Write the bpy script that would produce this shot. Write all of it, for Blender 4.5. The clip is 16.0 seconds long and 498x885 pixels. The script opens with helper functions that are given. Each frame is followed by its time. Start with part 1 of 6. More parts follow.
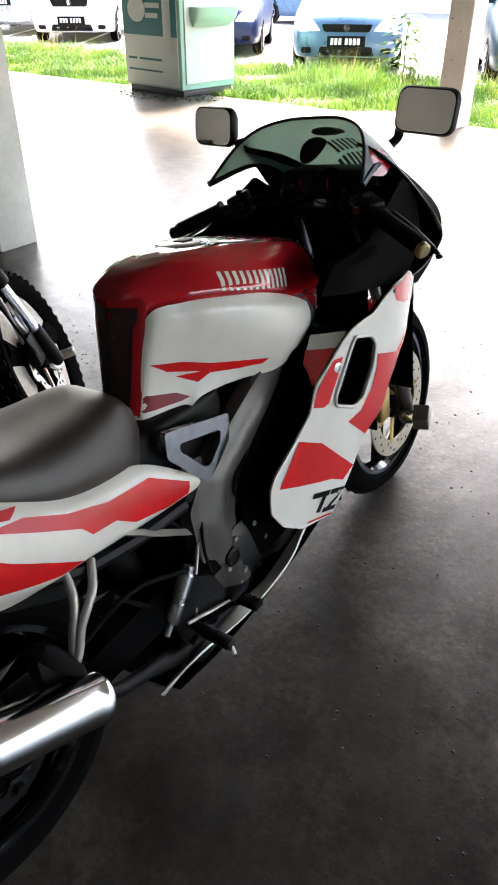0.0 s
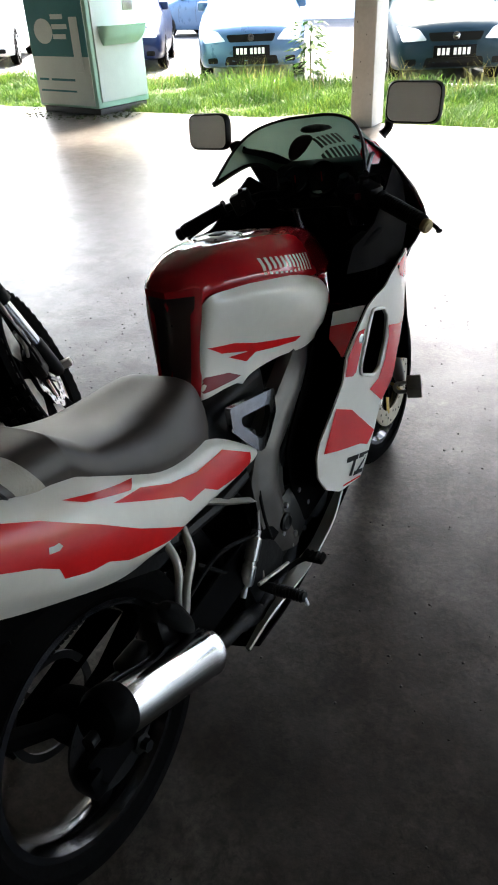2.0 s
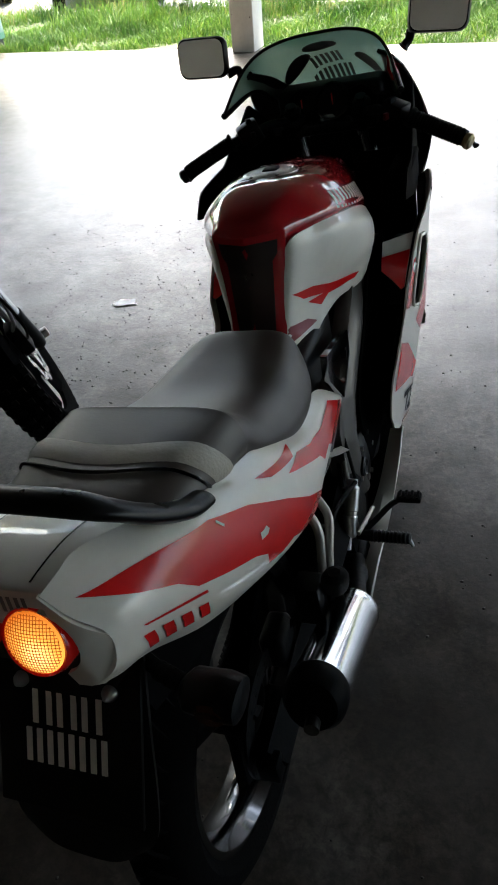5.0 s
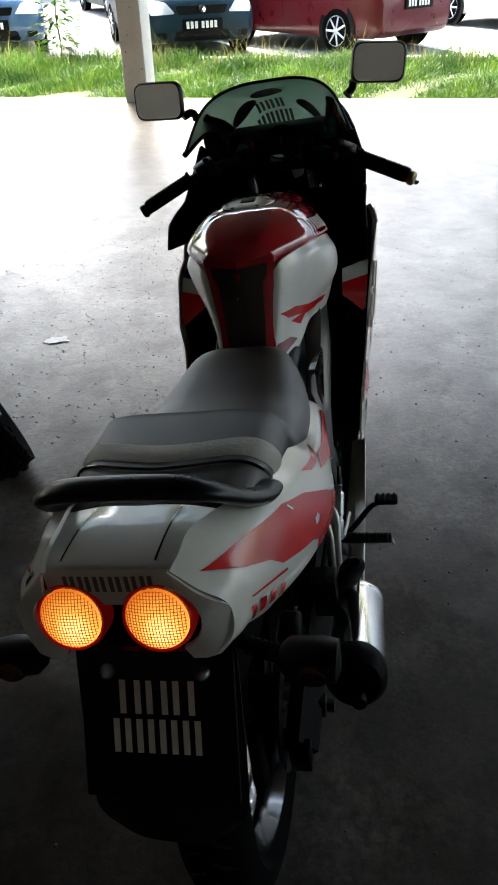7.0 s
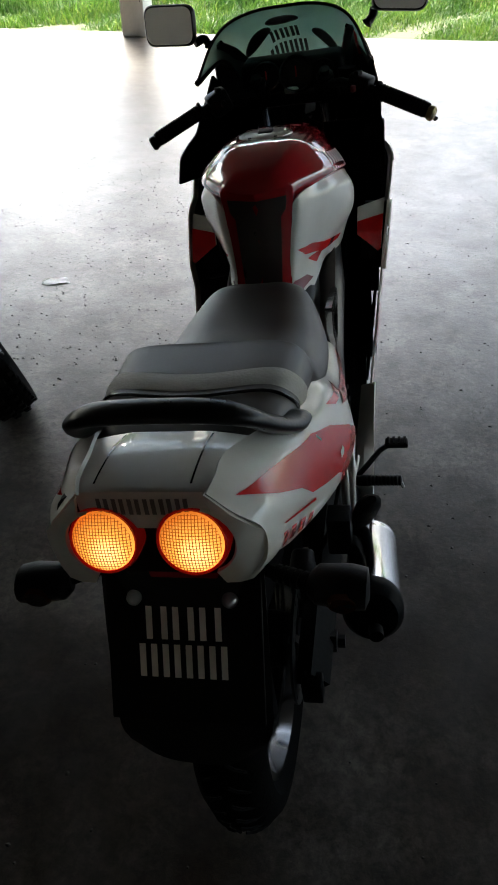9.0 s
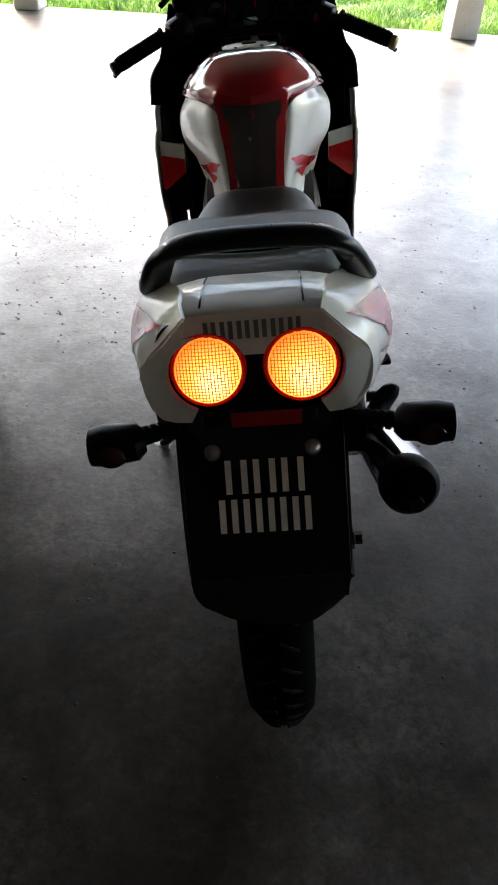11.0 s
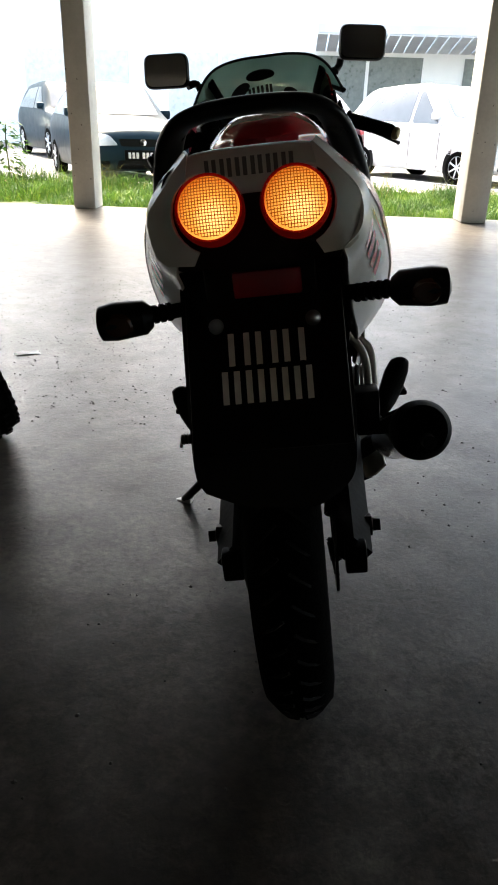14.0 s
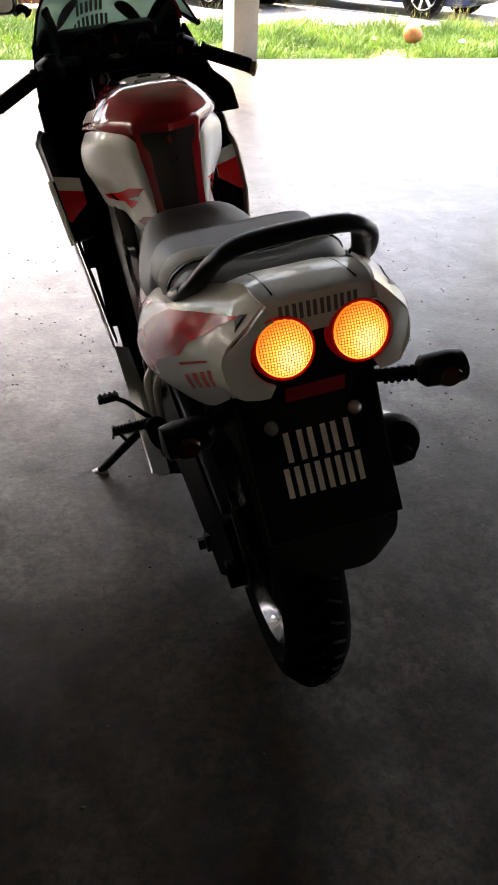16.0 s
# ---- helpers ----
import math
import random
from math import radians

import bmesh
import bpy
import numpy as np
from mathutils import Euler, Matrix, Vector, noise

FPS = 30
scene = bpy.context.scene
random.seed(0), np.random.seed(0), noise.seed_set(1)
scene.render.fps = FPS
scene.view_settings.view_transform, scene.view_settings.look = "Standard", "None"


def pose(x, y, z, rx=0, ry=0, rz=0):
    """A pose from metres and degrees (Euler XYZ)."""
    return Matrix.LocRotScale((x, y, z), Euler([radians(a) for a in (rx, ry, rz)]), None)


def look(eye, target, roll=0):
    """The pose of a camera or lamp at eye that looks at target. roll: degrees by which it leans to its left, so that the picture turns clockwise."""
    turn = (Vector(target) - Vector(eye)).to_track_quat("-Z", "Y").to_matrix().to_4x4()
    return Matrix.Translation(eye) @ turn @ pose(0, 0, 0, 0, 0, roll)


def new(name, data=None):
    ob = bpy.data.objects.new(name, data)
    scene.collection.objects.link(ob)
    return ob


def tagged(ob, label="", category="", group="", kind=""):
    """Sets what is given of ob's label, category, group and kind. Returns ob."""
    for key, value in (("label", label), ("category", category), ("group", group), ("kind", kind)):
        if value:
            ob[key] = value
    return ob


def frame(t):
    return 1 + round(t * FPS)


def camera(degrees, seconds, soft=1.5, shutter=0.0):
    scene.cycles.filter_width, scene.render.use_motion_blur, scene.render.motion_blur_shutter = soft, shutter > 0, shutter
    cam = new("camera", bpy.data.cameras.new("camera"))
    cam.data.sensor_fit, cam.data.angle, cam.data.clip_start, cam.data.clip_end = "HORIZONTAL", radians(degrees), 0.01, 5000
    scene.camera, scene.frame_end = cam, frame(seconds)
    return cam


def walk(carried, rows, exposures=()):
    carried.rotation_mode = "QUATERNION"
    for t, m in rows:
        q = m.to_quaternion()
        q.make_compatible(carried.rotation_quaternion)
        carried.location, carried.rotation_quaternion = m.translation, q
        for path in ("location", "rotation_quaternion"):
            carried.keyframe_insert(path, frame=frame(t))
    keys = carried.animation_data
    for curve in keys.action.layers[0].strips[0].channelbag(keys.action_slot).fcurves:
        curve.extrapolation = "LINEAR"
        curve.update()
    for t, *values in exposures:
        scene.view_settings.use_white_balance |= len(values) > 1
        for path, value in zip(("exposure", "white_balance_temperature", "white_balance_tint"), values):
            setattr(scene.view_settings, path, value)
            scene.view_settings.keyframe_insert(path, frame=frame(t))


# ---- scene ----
# ---- camera ----
cam = camera(39.1, 16.0, soft=1.9)
PATH = [
    (0, (0.732, -0.433, 1.35), (-0.27, 0.887, 0.231), 0.1),
    (0.5, (0.772, -0.517, 1.363), (-0.306, 0.762, 0.268), -3.3),
    (1, (0.731, -0.574, 1.364), (-0.266, 0.774, 0.273), -4.0),
    (1.5, (0.66, -0.634, 1.361), (-0.228, 0.771, 0.248), -2.4),
    (2, (0.623, -0.671, 1.358), (-0.237, 0.761, 0.258), -2.9),
    (2.5, (0.584, -0.697, 1.354), (-0.257, 0.722, 0.223), -2.4),
    (3, (0.541, -0.72, 1.351), (-0.306, 0.682, 0.203), -1.6),
    (3.2, (0.528, -0.727, 1.347), (-0.337, 0.652, 0.185), -1.7),
    (5.3, (0.204, -0.764, 1.348), (-0.235, 0.733, 0.096), -4.6),
    (5.5, (0.173, -0.792, 1.349), (-0.18, 0.747, 0.121), -3.6),
    (6, (0.126, -0.841, 1.357), (-0.169, 0.744, 0.173), -2.7),
    (6.5, (0.1, -0.867, 1.355), (-0.18, 0.733, 0.189), -1.8),
    (7, (0.096, -0.88, 1.354), (-0.185, 0.723, 0.192), -1.7),
    (7.5, (0.09, -0.887, 1.353), (-0.158, 0.732, 0.204), -1.0),
    (8, (0.073, -0.889, 1.347), (-0.163, 0.708, 0.167), -0.5),
    (8.5, (0.061, -0.896, 1.335), (-0.173, 0.67, 0.113), -0.4),
    (9, (0.055, -0.895, 1.327), (-0.189, 0.633, 0.059), -0.2),
    (9.2, (0.043, -0.881, 1.32), (-0.206, 0.616, 0.017), -0.1),
    (11.5, (-0.162, -1.032, 1.178), (-0.043, 0.518, -0.081), 5.5),
    (12, (-0.18, -1.037, 1.176), (-0.034, 0.509, -0.083), 6.4),
    (12.5, (-0.162, -1.06, 1.142), (-0.042, 0.524, -0.074), 4.7),
    (13, (-0.119, -1.09, 1.02), (-0.09, 0.693, 0.114), 5.3),
    (13.5, (-0.091, -1.149, 0.918), (-0.102, 0.675, 0.097), 3.2),
    (14, (-0.072, -1.194, 0.914), (-0.155, 0.625, 0.087), 1.7),
    (14.5, (-0.082, -1.21, 0.977), (-0.178, 0.549, 0.029), 0.1),
    (15, (-0.146, -1.211, 1.12), (-0.032, 0.448, 0.009), -0.1),
    (15.5, (-0.289, -1.146, 1.197), (0.064, 0.455, 0.052), 0.8),
    (16, (-0.382, -1.081, 1.195), (0.108, 0.451, 0.005), 2.6),
]
walk(cam, [(t, look(eye, target, roll)) for t, eye, target, roll in PATH],
     exposures=[(0.0, 4.4, 7300, 13), (1.0, 3.9, 7200, 10), (2.0, 3.78, 7100, 9), (3.2, 3.74, 7100, 9), (5.3, 3.42, 6900, 5), (9.2, 3.35, 6900, 5),
                (11.5, 4.32, 7100, 9), (12.4, 4.25, 7200, 9), (13.2, 3.15, 7300, 7), (14.4, 3.1, 7600, 8), (15.3, 3.86, 7900, 13), (16.0, 4.08, 8000, 16)])

# ---- daylight: bright overcast sky, open side of the deck to +y ----
world = bpy.data.worlds.new("overcast_sky")
scene.world = world
world.use_nodes = True
wn = world.node_tree.nodes
sky = wn.new("ShaderNodeTexSky")
sky.sky_type = 'NISHITA'
sky.sun_disc = False
sky.sun_elevation = radians(55)
sky.sun_rotation = radians(-20)
sky.air_density = 1.0
sky.dust_density = 4.0
sky.ozone_density = 1.0
wn["Background"].inputs["Strength"].default_value = 0.15
world.node_tree.links.new(sky.outputs[0], wn["Background"].inputs["Color"])
sun_data = bpy.data.lights.new("sun", 'SUN')
sun_data.energy = 3.0
sun_data.angle = radians(12)
sun_data.color = (1.0, 0.95, 0.88)
sun = new("sun", sun_data)
sun.matrix_world = look((0, 0, 0), (-math.sin(radians(-20)) * 0.57, -math.cos(radians(-20)) * 0.57, -0.82))


# ---- materials ----
def mat(name, color, rough=0.5, metal=0.0, var=0.15, scale=6.0, fine=60.0, bump=0.0, bump_scale=80.0, dark=None, coat=0.0,
        rough_var=0.1, spec=0.5, alpha=1.0):
    """A surface with two scales of colour variation, roughness variation and fine relief."""
    m = bpy.data.materials.new(name)
    m.use_nodes = True
    nt = m.node_tree
    n, l = nt.nodes, nt.links
    b = n["Principled BSDF"]
    b.inputs["Metallic"].default_value = metal
    b.inputs["Specular IOR Level"].default_value = spec
    b.inputs["Coat Weight"].default_value = coat
    b.inputs["Coat Roughness"].default_value = 0.06
    tc = n.new("ShaderNodeTexCoord")
    n1, n2 = n.new("ShaderNodeTexNoise"), n.new("ShaderNodeTexNoise")
    n1.inputs["Scale"].default_value, n1.inputs["Detail"].default_value = scale, 5
    n2.inputs["Scale"].default_value, n2.inputs["Detail"].default_value = fine, 4
    add = n.new("ShaderNodeMath")
    add.operation = 'MULTIPLY_ADD'
    add.inputs[1].default_value = 0.35
    ramp = n.new("ShaderNodeValToRGB")
    c2 = dark if dark else tuple(v * (1 - var) for v in color)
    c1 = color if dark else tuple(min(1, v * (1 + var * 0.5)) for v in color)
    ramp.color_ramp.elements[0].position, ramp.color_ramp.elements[1].position = 0.42, 0.88
    ramp.color_ramp.elements[0].color, ramp.color_ramp.elements[1].color = (*c2, 1), (*c1, 1)
    for q in (n1, n2):
        l.new(tc.outputs["Object"], q.inputs["Vector"])
    l.new(n2.outputs["Fac"], add.inputs[0])
    l.new(n1.outputs["Fac"], add.inputs[2])
    l.new(add.outputs[0], ramp.inputs[0])
    l.new(ramp.outputs[0], b.inputs["Base Color"])
    mr = n.new("ShaderNodeMapRange")
    mr.inputs["To Min"].default_value, mr.inputs["To Max"].default_value = max(0.02, rough - rough_var), min(1, rough + rough_var)
    l.new(n1.outputs["Fac"], mr.inputs["Value"])
    l.new(mr.outputs[0], b.inputs["Roughness"])
    if bump:
        n3, bp = n.new("ShaderNodeTexNoise"), n.new("ShaderNodeBump")
        n3.inputs["Scale"].default_value, n3.inputs["Detail"].default_value = bump_scale, 6
        bp.inputs["Strength"].default_value, bp.inputs["Distance"].default_value = bump, 0.01
        l.new(tc.outputs["Object"], n3.inputs["Vector"])
        l.new(n3.outputs["Fac"], bp.inputs["Height"])
        l.new(bp.outputs["Normal"], b.inputs["Normal"])
    b.inputs["Alpha"].default_value = alpha
    return m


def glow(name, color, strength, rough=0.3):
    m = mat(name, color, rough)
    b = m.node_tree.nodes["Principled BSDF"]
    b.inputs["Emission Color"].default_value = (*color, 1)
    b.inputs["Emission Strength"].default_value = strength
    return m


M = {}
M["white_paint"] = mat("white_paint", (0.70, 0.665, 0.60), 0.42, var=0.08, coat=0.55, rough_var=0.05, spec=0.3)
M["red_paint"] = mat("red_paint", (0.42, 0.012, 0.018), 0.12, var=0.12, coat=0.6, rough_var=0.04, spec=0.35)
M["red_decal"] = mat("red_decal", (0.60, 0.014, 0.016), 0.2, var=0.14, coat=0.12, spec=0.22, rough_var=0.05)
M["dark_red_decal"] = mat("dark_red_decal", (0.20, 0.014, 0.02), 0.3, var=0.15, coat=0.3)
M["silver_decal"] = mat("silver_decal", (0.62, 0.58, 0.52), 0.4, var=0.1)
M["grey_decal"] = mat("grey_decal", (0.11, 0.10, 0.09), 0.45, var=0.1)
M["black_plastic"] = mat("black_plastic", (0.0032, 0.0032, 0.0036), 0.42, spec=0.13, var=0.25, bump=0.05, bump_scale=300)
M["black_gloss"] = mat("black_gloss", (0.005, 0.005, 0.006), 0.16, var=0.2, spec=0.28)
M["swing_black"] = mat("swing_black", (0.003, 0.003, 0.0032), 0.45, var=0.4, scale=18, spec=0.02, bump=0.06)
M["rail_black"] = mat("rail_black", (0.003, 0.003, 0.0033), 0.30, var=0.3, scale=30, spec=0.18, bump=0.04, bump_scale=200)
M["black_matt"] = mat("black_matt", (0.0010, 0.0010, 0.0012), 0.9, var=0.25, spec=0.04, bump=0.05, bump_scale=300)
M["rim_metal"] = mat("rim_metal", (0.09, 0.09, 0.095), 0.16, metal=1.0, var=0.3, scale=20)
M["dark_alloy"] = mat("dark_alloy", (0.016, 0.016, 0.016), 0.45, metal=0.6, var=0.3, scale=14)
M["rubber"] = mat("rubber", (0.0045, 0.0045, 0.0045), 0.75, spec=0.08, var=0.3, bump=0.15, bump_scale=200)
M["tyre"] = mat("tyre", (0.0035, 0.0035, 0.0035), 0.9, spec=0.02, var=0.35, bump=0.2, bump_scale=150)
M["vinyl"] = mat("vinyl", (0.046, 0.034, 0.027), 0.46, dark=(0.020, 0.015, 0.0125), scale=5.5, fine=24, bump=0.03, bump_scale=320, rough_var=0.06, spec=0.5)
M["satin_tube"] = mat("satin_tube", (0.42, 0.39, 0.35), 0.38, metal=0.5, var=0.15)
M["strap"] = mat("strap", (0.36, 0.33, 0.28), 0.6, var=0.15, bump=0.2, bump_scale=220)
M["aluminium"] = mat("aluminium", (0.095, 0.085, 0.078), 0.40, metal=0.4, spec=0.4, var=0.25, scale=9, bump=0.05, bump_scale=160)
M["dark_metal"] = mat("dark_metal", (0.008, 0.008, 0.0085), 0.45, metal=0.25, spec=0.15, var=0.4, scale=20, bump=0.1)
M["steel"] = mat("steel", (0.5, 0.5, 0.5), 0.32, metal=1.0, var=0.2, scale=15, rough_var=0.12)
M["chrome"] = mat("chrome", (0.82, 0.82, 0.82), 0.14, metal=1.0, var=0.05, rough_var=0.06)
M["bracket_chrome"] = mat("bracket_chrome", (0.36, 0.37, 0.39), 0.12, metal=1.0, var=0.15, scale=30, bump=0.08, bump_scale=22)
M["gold"] = mat("gold", (0.55, 0.38, 0.12), 0.35, metal=0.9, var=0.25, scale=25)
M["disc_steel"] = mat("disc_steel", (0.46, 0.40, 0.30), 0.42, metal=0.5, var=0.2, scale=30)
M["lock_steel"] = mat("lock_steel", (0.20, 0.18, 0.15), 0.42, metal=0.6, var=0.3, scale=30, bump=0.05)
M["pad_vinyl"] = mat("pad_vinyl", (0.024, 0.009, 0.009), 0.30, var=0.3, scale=14, bump=0.04, bump_scale=250)
M["brass"] = mat("brass", (0.42, 0.33, 0.17), 0.45, metal=0.8, var=0.3, scale=30)
M["mirror_glass"] = mat("mirror_glass", (0.86, 0.86, 0.84), 0.06, metal=1.0, var=0.04, rough_var=0.03)
M["red_lens"] = glow("red_lens", (0.45, 0.010, 0.008), 0.008, 0.2)
M["dim_red_lens"] = mat("dim_red_lens", (0.35, 0.012, 0.02), 0.25)
M["orange_lens"] = mat("orange_lens", (0.05, 0.016, 0.006), 0.25)
M["lens_rib"] = glow("lens_rib", (0.50, 0.11, 0.01), 0.05, 0.3)
M["plate_black"] = mat("plate_black", (0.003, 0.003, 0.003), 0.45, var=0.2, spec=0.08)
M["plate_white"] = mat("plate_white", (0.80, 0.74, 0.66), 0.5, var=0.2, scale=40)


def screen_glass():
    m = bpy.data.materials.new("smoked_screen")
    m.use_nodes = True
    n, l = m.node_tree.nodes, m.node_tree.links
    b = n["Principled BSDF"]
    b.inputs["Base Color"].default_value = (0.30, 0.42, 0.40, 1)
    b.inputs["Roughness"].default_value = 0.2
    tr, tl, mx, mx2 = n.new("ShaderNodeBsdfTransparent"), n.new("ShaderNodeBsdfTranslucent"), n.new("ShaderNodeMixShader"), n.new("ShaderNodeMixShader")
    tl.inputs["Color"].default_value = (0.36, 0.52, 0.49, 1)
    tr.inputs["Color"].default_value = (0.66, 0.74, 0.62, 1)
    mx.inputs[0].default_value, mx2.inputs[0].default_value = 0.68, 0.2
    l.new(b.outputs[0], mx.inputs[1])
    l.new(tl.outputs[0], mx.inputs[2])
    l.new(mx.outputs[0], mx2.inputs[1])
    l.new(tr.outputs[0], mx2.inputs[2])
    l.new(mx2.outputs[0], n["Material Output"].inputs["Surface"])
    return m


M["screen"] = screen_glass()


# ---- mesh helpers ----
def obj(name, bm, material, parent=None, label="", smooth=True):
    me = bpy.data.meshes.new(name)
    bm.normal_update()
    bm.to_mesh(me)
    bm.free()
    if isinstance(material, (list, tuple)):
        for q in material:
            me.materials.append(q)
    else:
        me.materials.append(material)
    for p in me.polygons:
        p.use_smooth = smooth
    if smooth:
        me.set_sharp_from_angle(angle=radians(38))
    ob = new(name, me)
    if parent is not None:
        ob.parent = parent
    if label:
        tagged(ob, label)
    return ob


def part(name, bm, material, parent, label="", smooth=True):
    return obj(name, bm, material, parent, label, smooth)


def thing(name, m, label, category, group="", kind=""):
    ob = new(name)
    ob.empty_display_size = 0.1
    ob.matrix_basis = m
    return tagged(ob, label, category, group, kind)


def box(bm, x0, x1, y0, y1, z0, z1, bevel=0.0, segs=2, m=None):
    vs = [bm.verts.new((x, y, z)) for x in (x0, x1) for y in (y0, y1) for z in (z0, z1)]
    idx = ((0, 1, 3, 2), (4, 6, 7, 5), (0, 4, 5, 1), (2, 3, 7, 6), (0, 2, 6, 4), (1, 5, 7, 3))
    fs = [bm.faces.new([vs[i] for i in f]) for f in idx]
    if m is not None:
        bmesh.ops.transform(bm, matrix=m, verts=vs)
    if bevel:
        es = list({e for f in fs for e in f.edges})
        bmesh.ops.bevel(bm, geom=es, offset=bevel, segments=segs, affect='EDGES', profile=0.5)
    return bm


def boxed(*a, **k):
    return box(bmesh.new(), *a, **k)


def tube(bm, pts, r, seg=10, cap=True, flat=1.0):
    """A tube along a polyline; r a number or a list; flat squeezes it across."""
    pts = [Vector(p) for p in pts]
    rs = r if isinstance(r, (list, tuple)) else [r] * len(pts)
    rings, ref = [], None
    for i, p in enumerate(pts):
        d = (pts[min(i + 1, len(pts) - 1)] - pts[max(i - 1, 0)]).normalized()
        if ref is None or abs(ref.dot(d)) > 0.95:
            ref = Vector((0, 0, 1)) if abs(d.z) < 0.9 else Vector((1, 0, 0))
        u = d.cross(ref).normalized()
        v = u.cross(d)
        ref = v
        rings.append([bm.verts.new(p + (u * math.cos(a) + v * math.sin(a) * flat) * rs[i]) for a in [2 * math.pi * k / seg for k in range(seg)]])
    for a, b in zip(rings, rings[1:]):
        for k in range(seg):
            bm.faces.new((a[k], a[(k + 1) % seg], b[(k + 1) % seg], b[k]))
    if cap:
        bm.faces.new(rings[0][::-1])
        bm.faces.new(rings[-1])
    return bm


def tubed(pts, r, seg=10, **k):
    return tube(bmesh.new(), pts, r, seg, **k)


def curve(pts, n=8):
    """Catmull-Rom points through pts."""
    p = [Vector(q) for q in pts]
    p = [2 * p[0] - p[1]] + p + [2 * p[-1] - p[-2]]
    out = []
    for i in range(1, len(p) - 2):
        for k in range(n):
            t = k / n
            out.append(0.5 * ((2 * p[i]) + (p[i + 1] - p[i - 1]) * t + (2 * p[i - 1] - 5 * p[i] + 4 * p[i + 1] - p[i + 2]) * t * t
                              + (3 * p[i] - p[i - 1] - 3 * p[i + 1] + p[i + 2]) * t ** 3))
    out.append(p[-2])
    return out


def grid_mesh(bm, grid, flip=False, mirror=False):
    """Quads over a grid of points; mirror adds the copy in x and welds the middle line."""
    sides = (1, -1) if mirror else (1,)
    for s in sides:
        vs = [[bm.verts.new((q[0] * s, q[1], q[2])) for q in row] for row in grid]
        for a, b in zip(vs, vs[1:]):
            for k in range(len(a) - 1):
                f = (a[k], a[k + 1], b[k + 1], b[k])
                bm.faces.new(f if (s > 0) ^ flip else f[::-1])
    if mirror:
        bmesh.ops.remove_doubles(bm, verts=bm.verts, dist=1e-5)
    return bm


def fine_grid(ctrl, nu=6, nv=6):
    rows = [curve(r, nv) for r in ctrl]
    cols = [curve(c, nu) for c in zip(*rows)]
    return [list(r) for r in zip(*cols)]


def close_ends(bm):
    """Caps every open boundary loop."""
    es = [e for e in bm.edges if e.is_boundary]
    if es:
        bmesh.ops.holes_fill(bm, edges=es, sides=0)
    bmesh.ops.recalc_face_normals(bm, faces=bm.faces)
    return bm


def thicken(bm, t):
    """Gives an open sheet a wall of thickness t on its back."""
    bmesh.ops.recalc_face_normals(bm, faces=bm.faces)
    bmesh.ops.solidify(bm, geom=bm.faces[:], thickness=t)
    bmesh.ops.recalc_face_normals(bm, faces=bm.faces)
    return bm


def lathe(bm, profile, center, axis, seg=32, closed=False):
    """Turns a profile of (radius, along) about an axis through center."""
    c, ax = Vector(center), Vector(axis).normalized()
    u = ax.orthogonal().normalized()
    v = ax.cross(u)
    rings = [[bm.verts.new(c + ax * h + (u * math.cos(a) + v * math.sin(a)) * r) for a in [2 * math.pi * k / seg for k in range(seg)]] for r, h in profile]
    pairs = list(zip(rings, rings[1:])) + ([(rings[-1], rings[0])] if closed else [])
    for a, b in pairs:
        for k in range(seg):
            bm.faces.new((a[k], a[(k + 1) % seg], b[(k + 1) % seg], b[k]))
    if not closed:
        for ring, rev in ((rings[0], True), (rings[-1], False)):
            if (ring[0].co - ring[1].co).length > 1e-5:
                bm.faces.new(ring[::-1] if rev else ring)
    bmesh.ops.recalc_face_normals(bm, faces=bm.faces)
    return bm


def lathed(*a, **k):
    return lathe(bmesh.new(), *a, **k)


def plate_shape(outline, holes=(), cuts=0):
    """A flat filled shape in (u, v) with holes, at w = 0, as a bmesh with co = (u, v, 0)."""
    bm = bmesh.new()
    edges = []
    for loop in (outline, *holes):
        vs = [bm.verts.new((p[0], p[1], 0)) for p in loop]
        edges += [bm.edges.new((vs[i], vs[(i + 1) % len(vs)])) for i in range(len(vs))]
    bmesh.ops.triangle_fill(bm, edges=edges, use_beauty=True)
    for _ in range(cuts):
        bmesh.ops.subdivide_edges(bm, edges=[e for e in bm.edges if e.calc_length() > 0.02], cuts=1, use_grid_fill=False)
        bmesh.ops.triangulate(bm, faces=bm.faces)
    return bm


def rounded(pts, r, n=4):
    """The polygon with its corners rounded."""
    out = []
    k = len(pts)
    for i in range(k):
        p, a, b = Vector(pts[i]), Vector(pts[i - 1]), Vector(pts[(i + 1) % k])
        ra = min(r, (a - p).length * 0.45)
        rb = min(r, (b - p).length * 0.45)
        s, e = p + (a - p).normalized() * ra, p + (b - p).normalized() * rb
        for j in range(n + 1):
            t = j / n
            out.append(tuple(s * (1 - t) ** 2 + p * 2 * t * (1 - t) + e * t * t))
    return out


def side_panel(outline, xf, thick, side, holes=(), cuts=3):
    """A shell over an outline in (y, z); xf gives its x; side is 1 or -1."""
    bm = plate_shape(outline, holes, cuts)
    for v in bm.verts:
        y, z = v.co.x, v.co.y
        v.co = (xf(y, z) * side, y, z)
    front = bm.faces[:]
    pairs, edge = {}, [e for e in bm.edges if e.is_boundary]
    for v in bm.verts[:]:
        pairs[v] = bm.verts.new((v.co.x - side * thick, v.co.y, v.co.z))
    for f in front:
        bm.faces.new([pairs[v] for v in f.verts][::-1])
    for e in edge:
        a, b = e.verts
        bm.faces.new((a, b, pairs[b], pairs[a]))
    bmesh.ops.recalc_face_normals(bm, faces=bm.faces)
    return bm


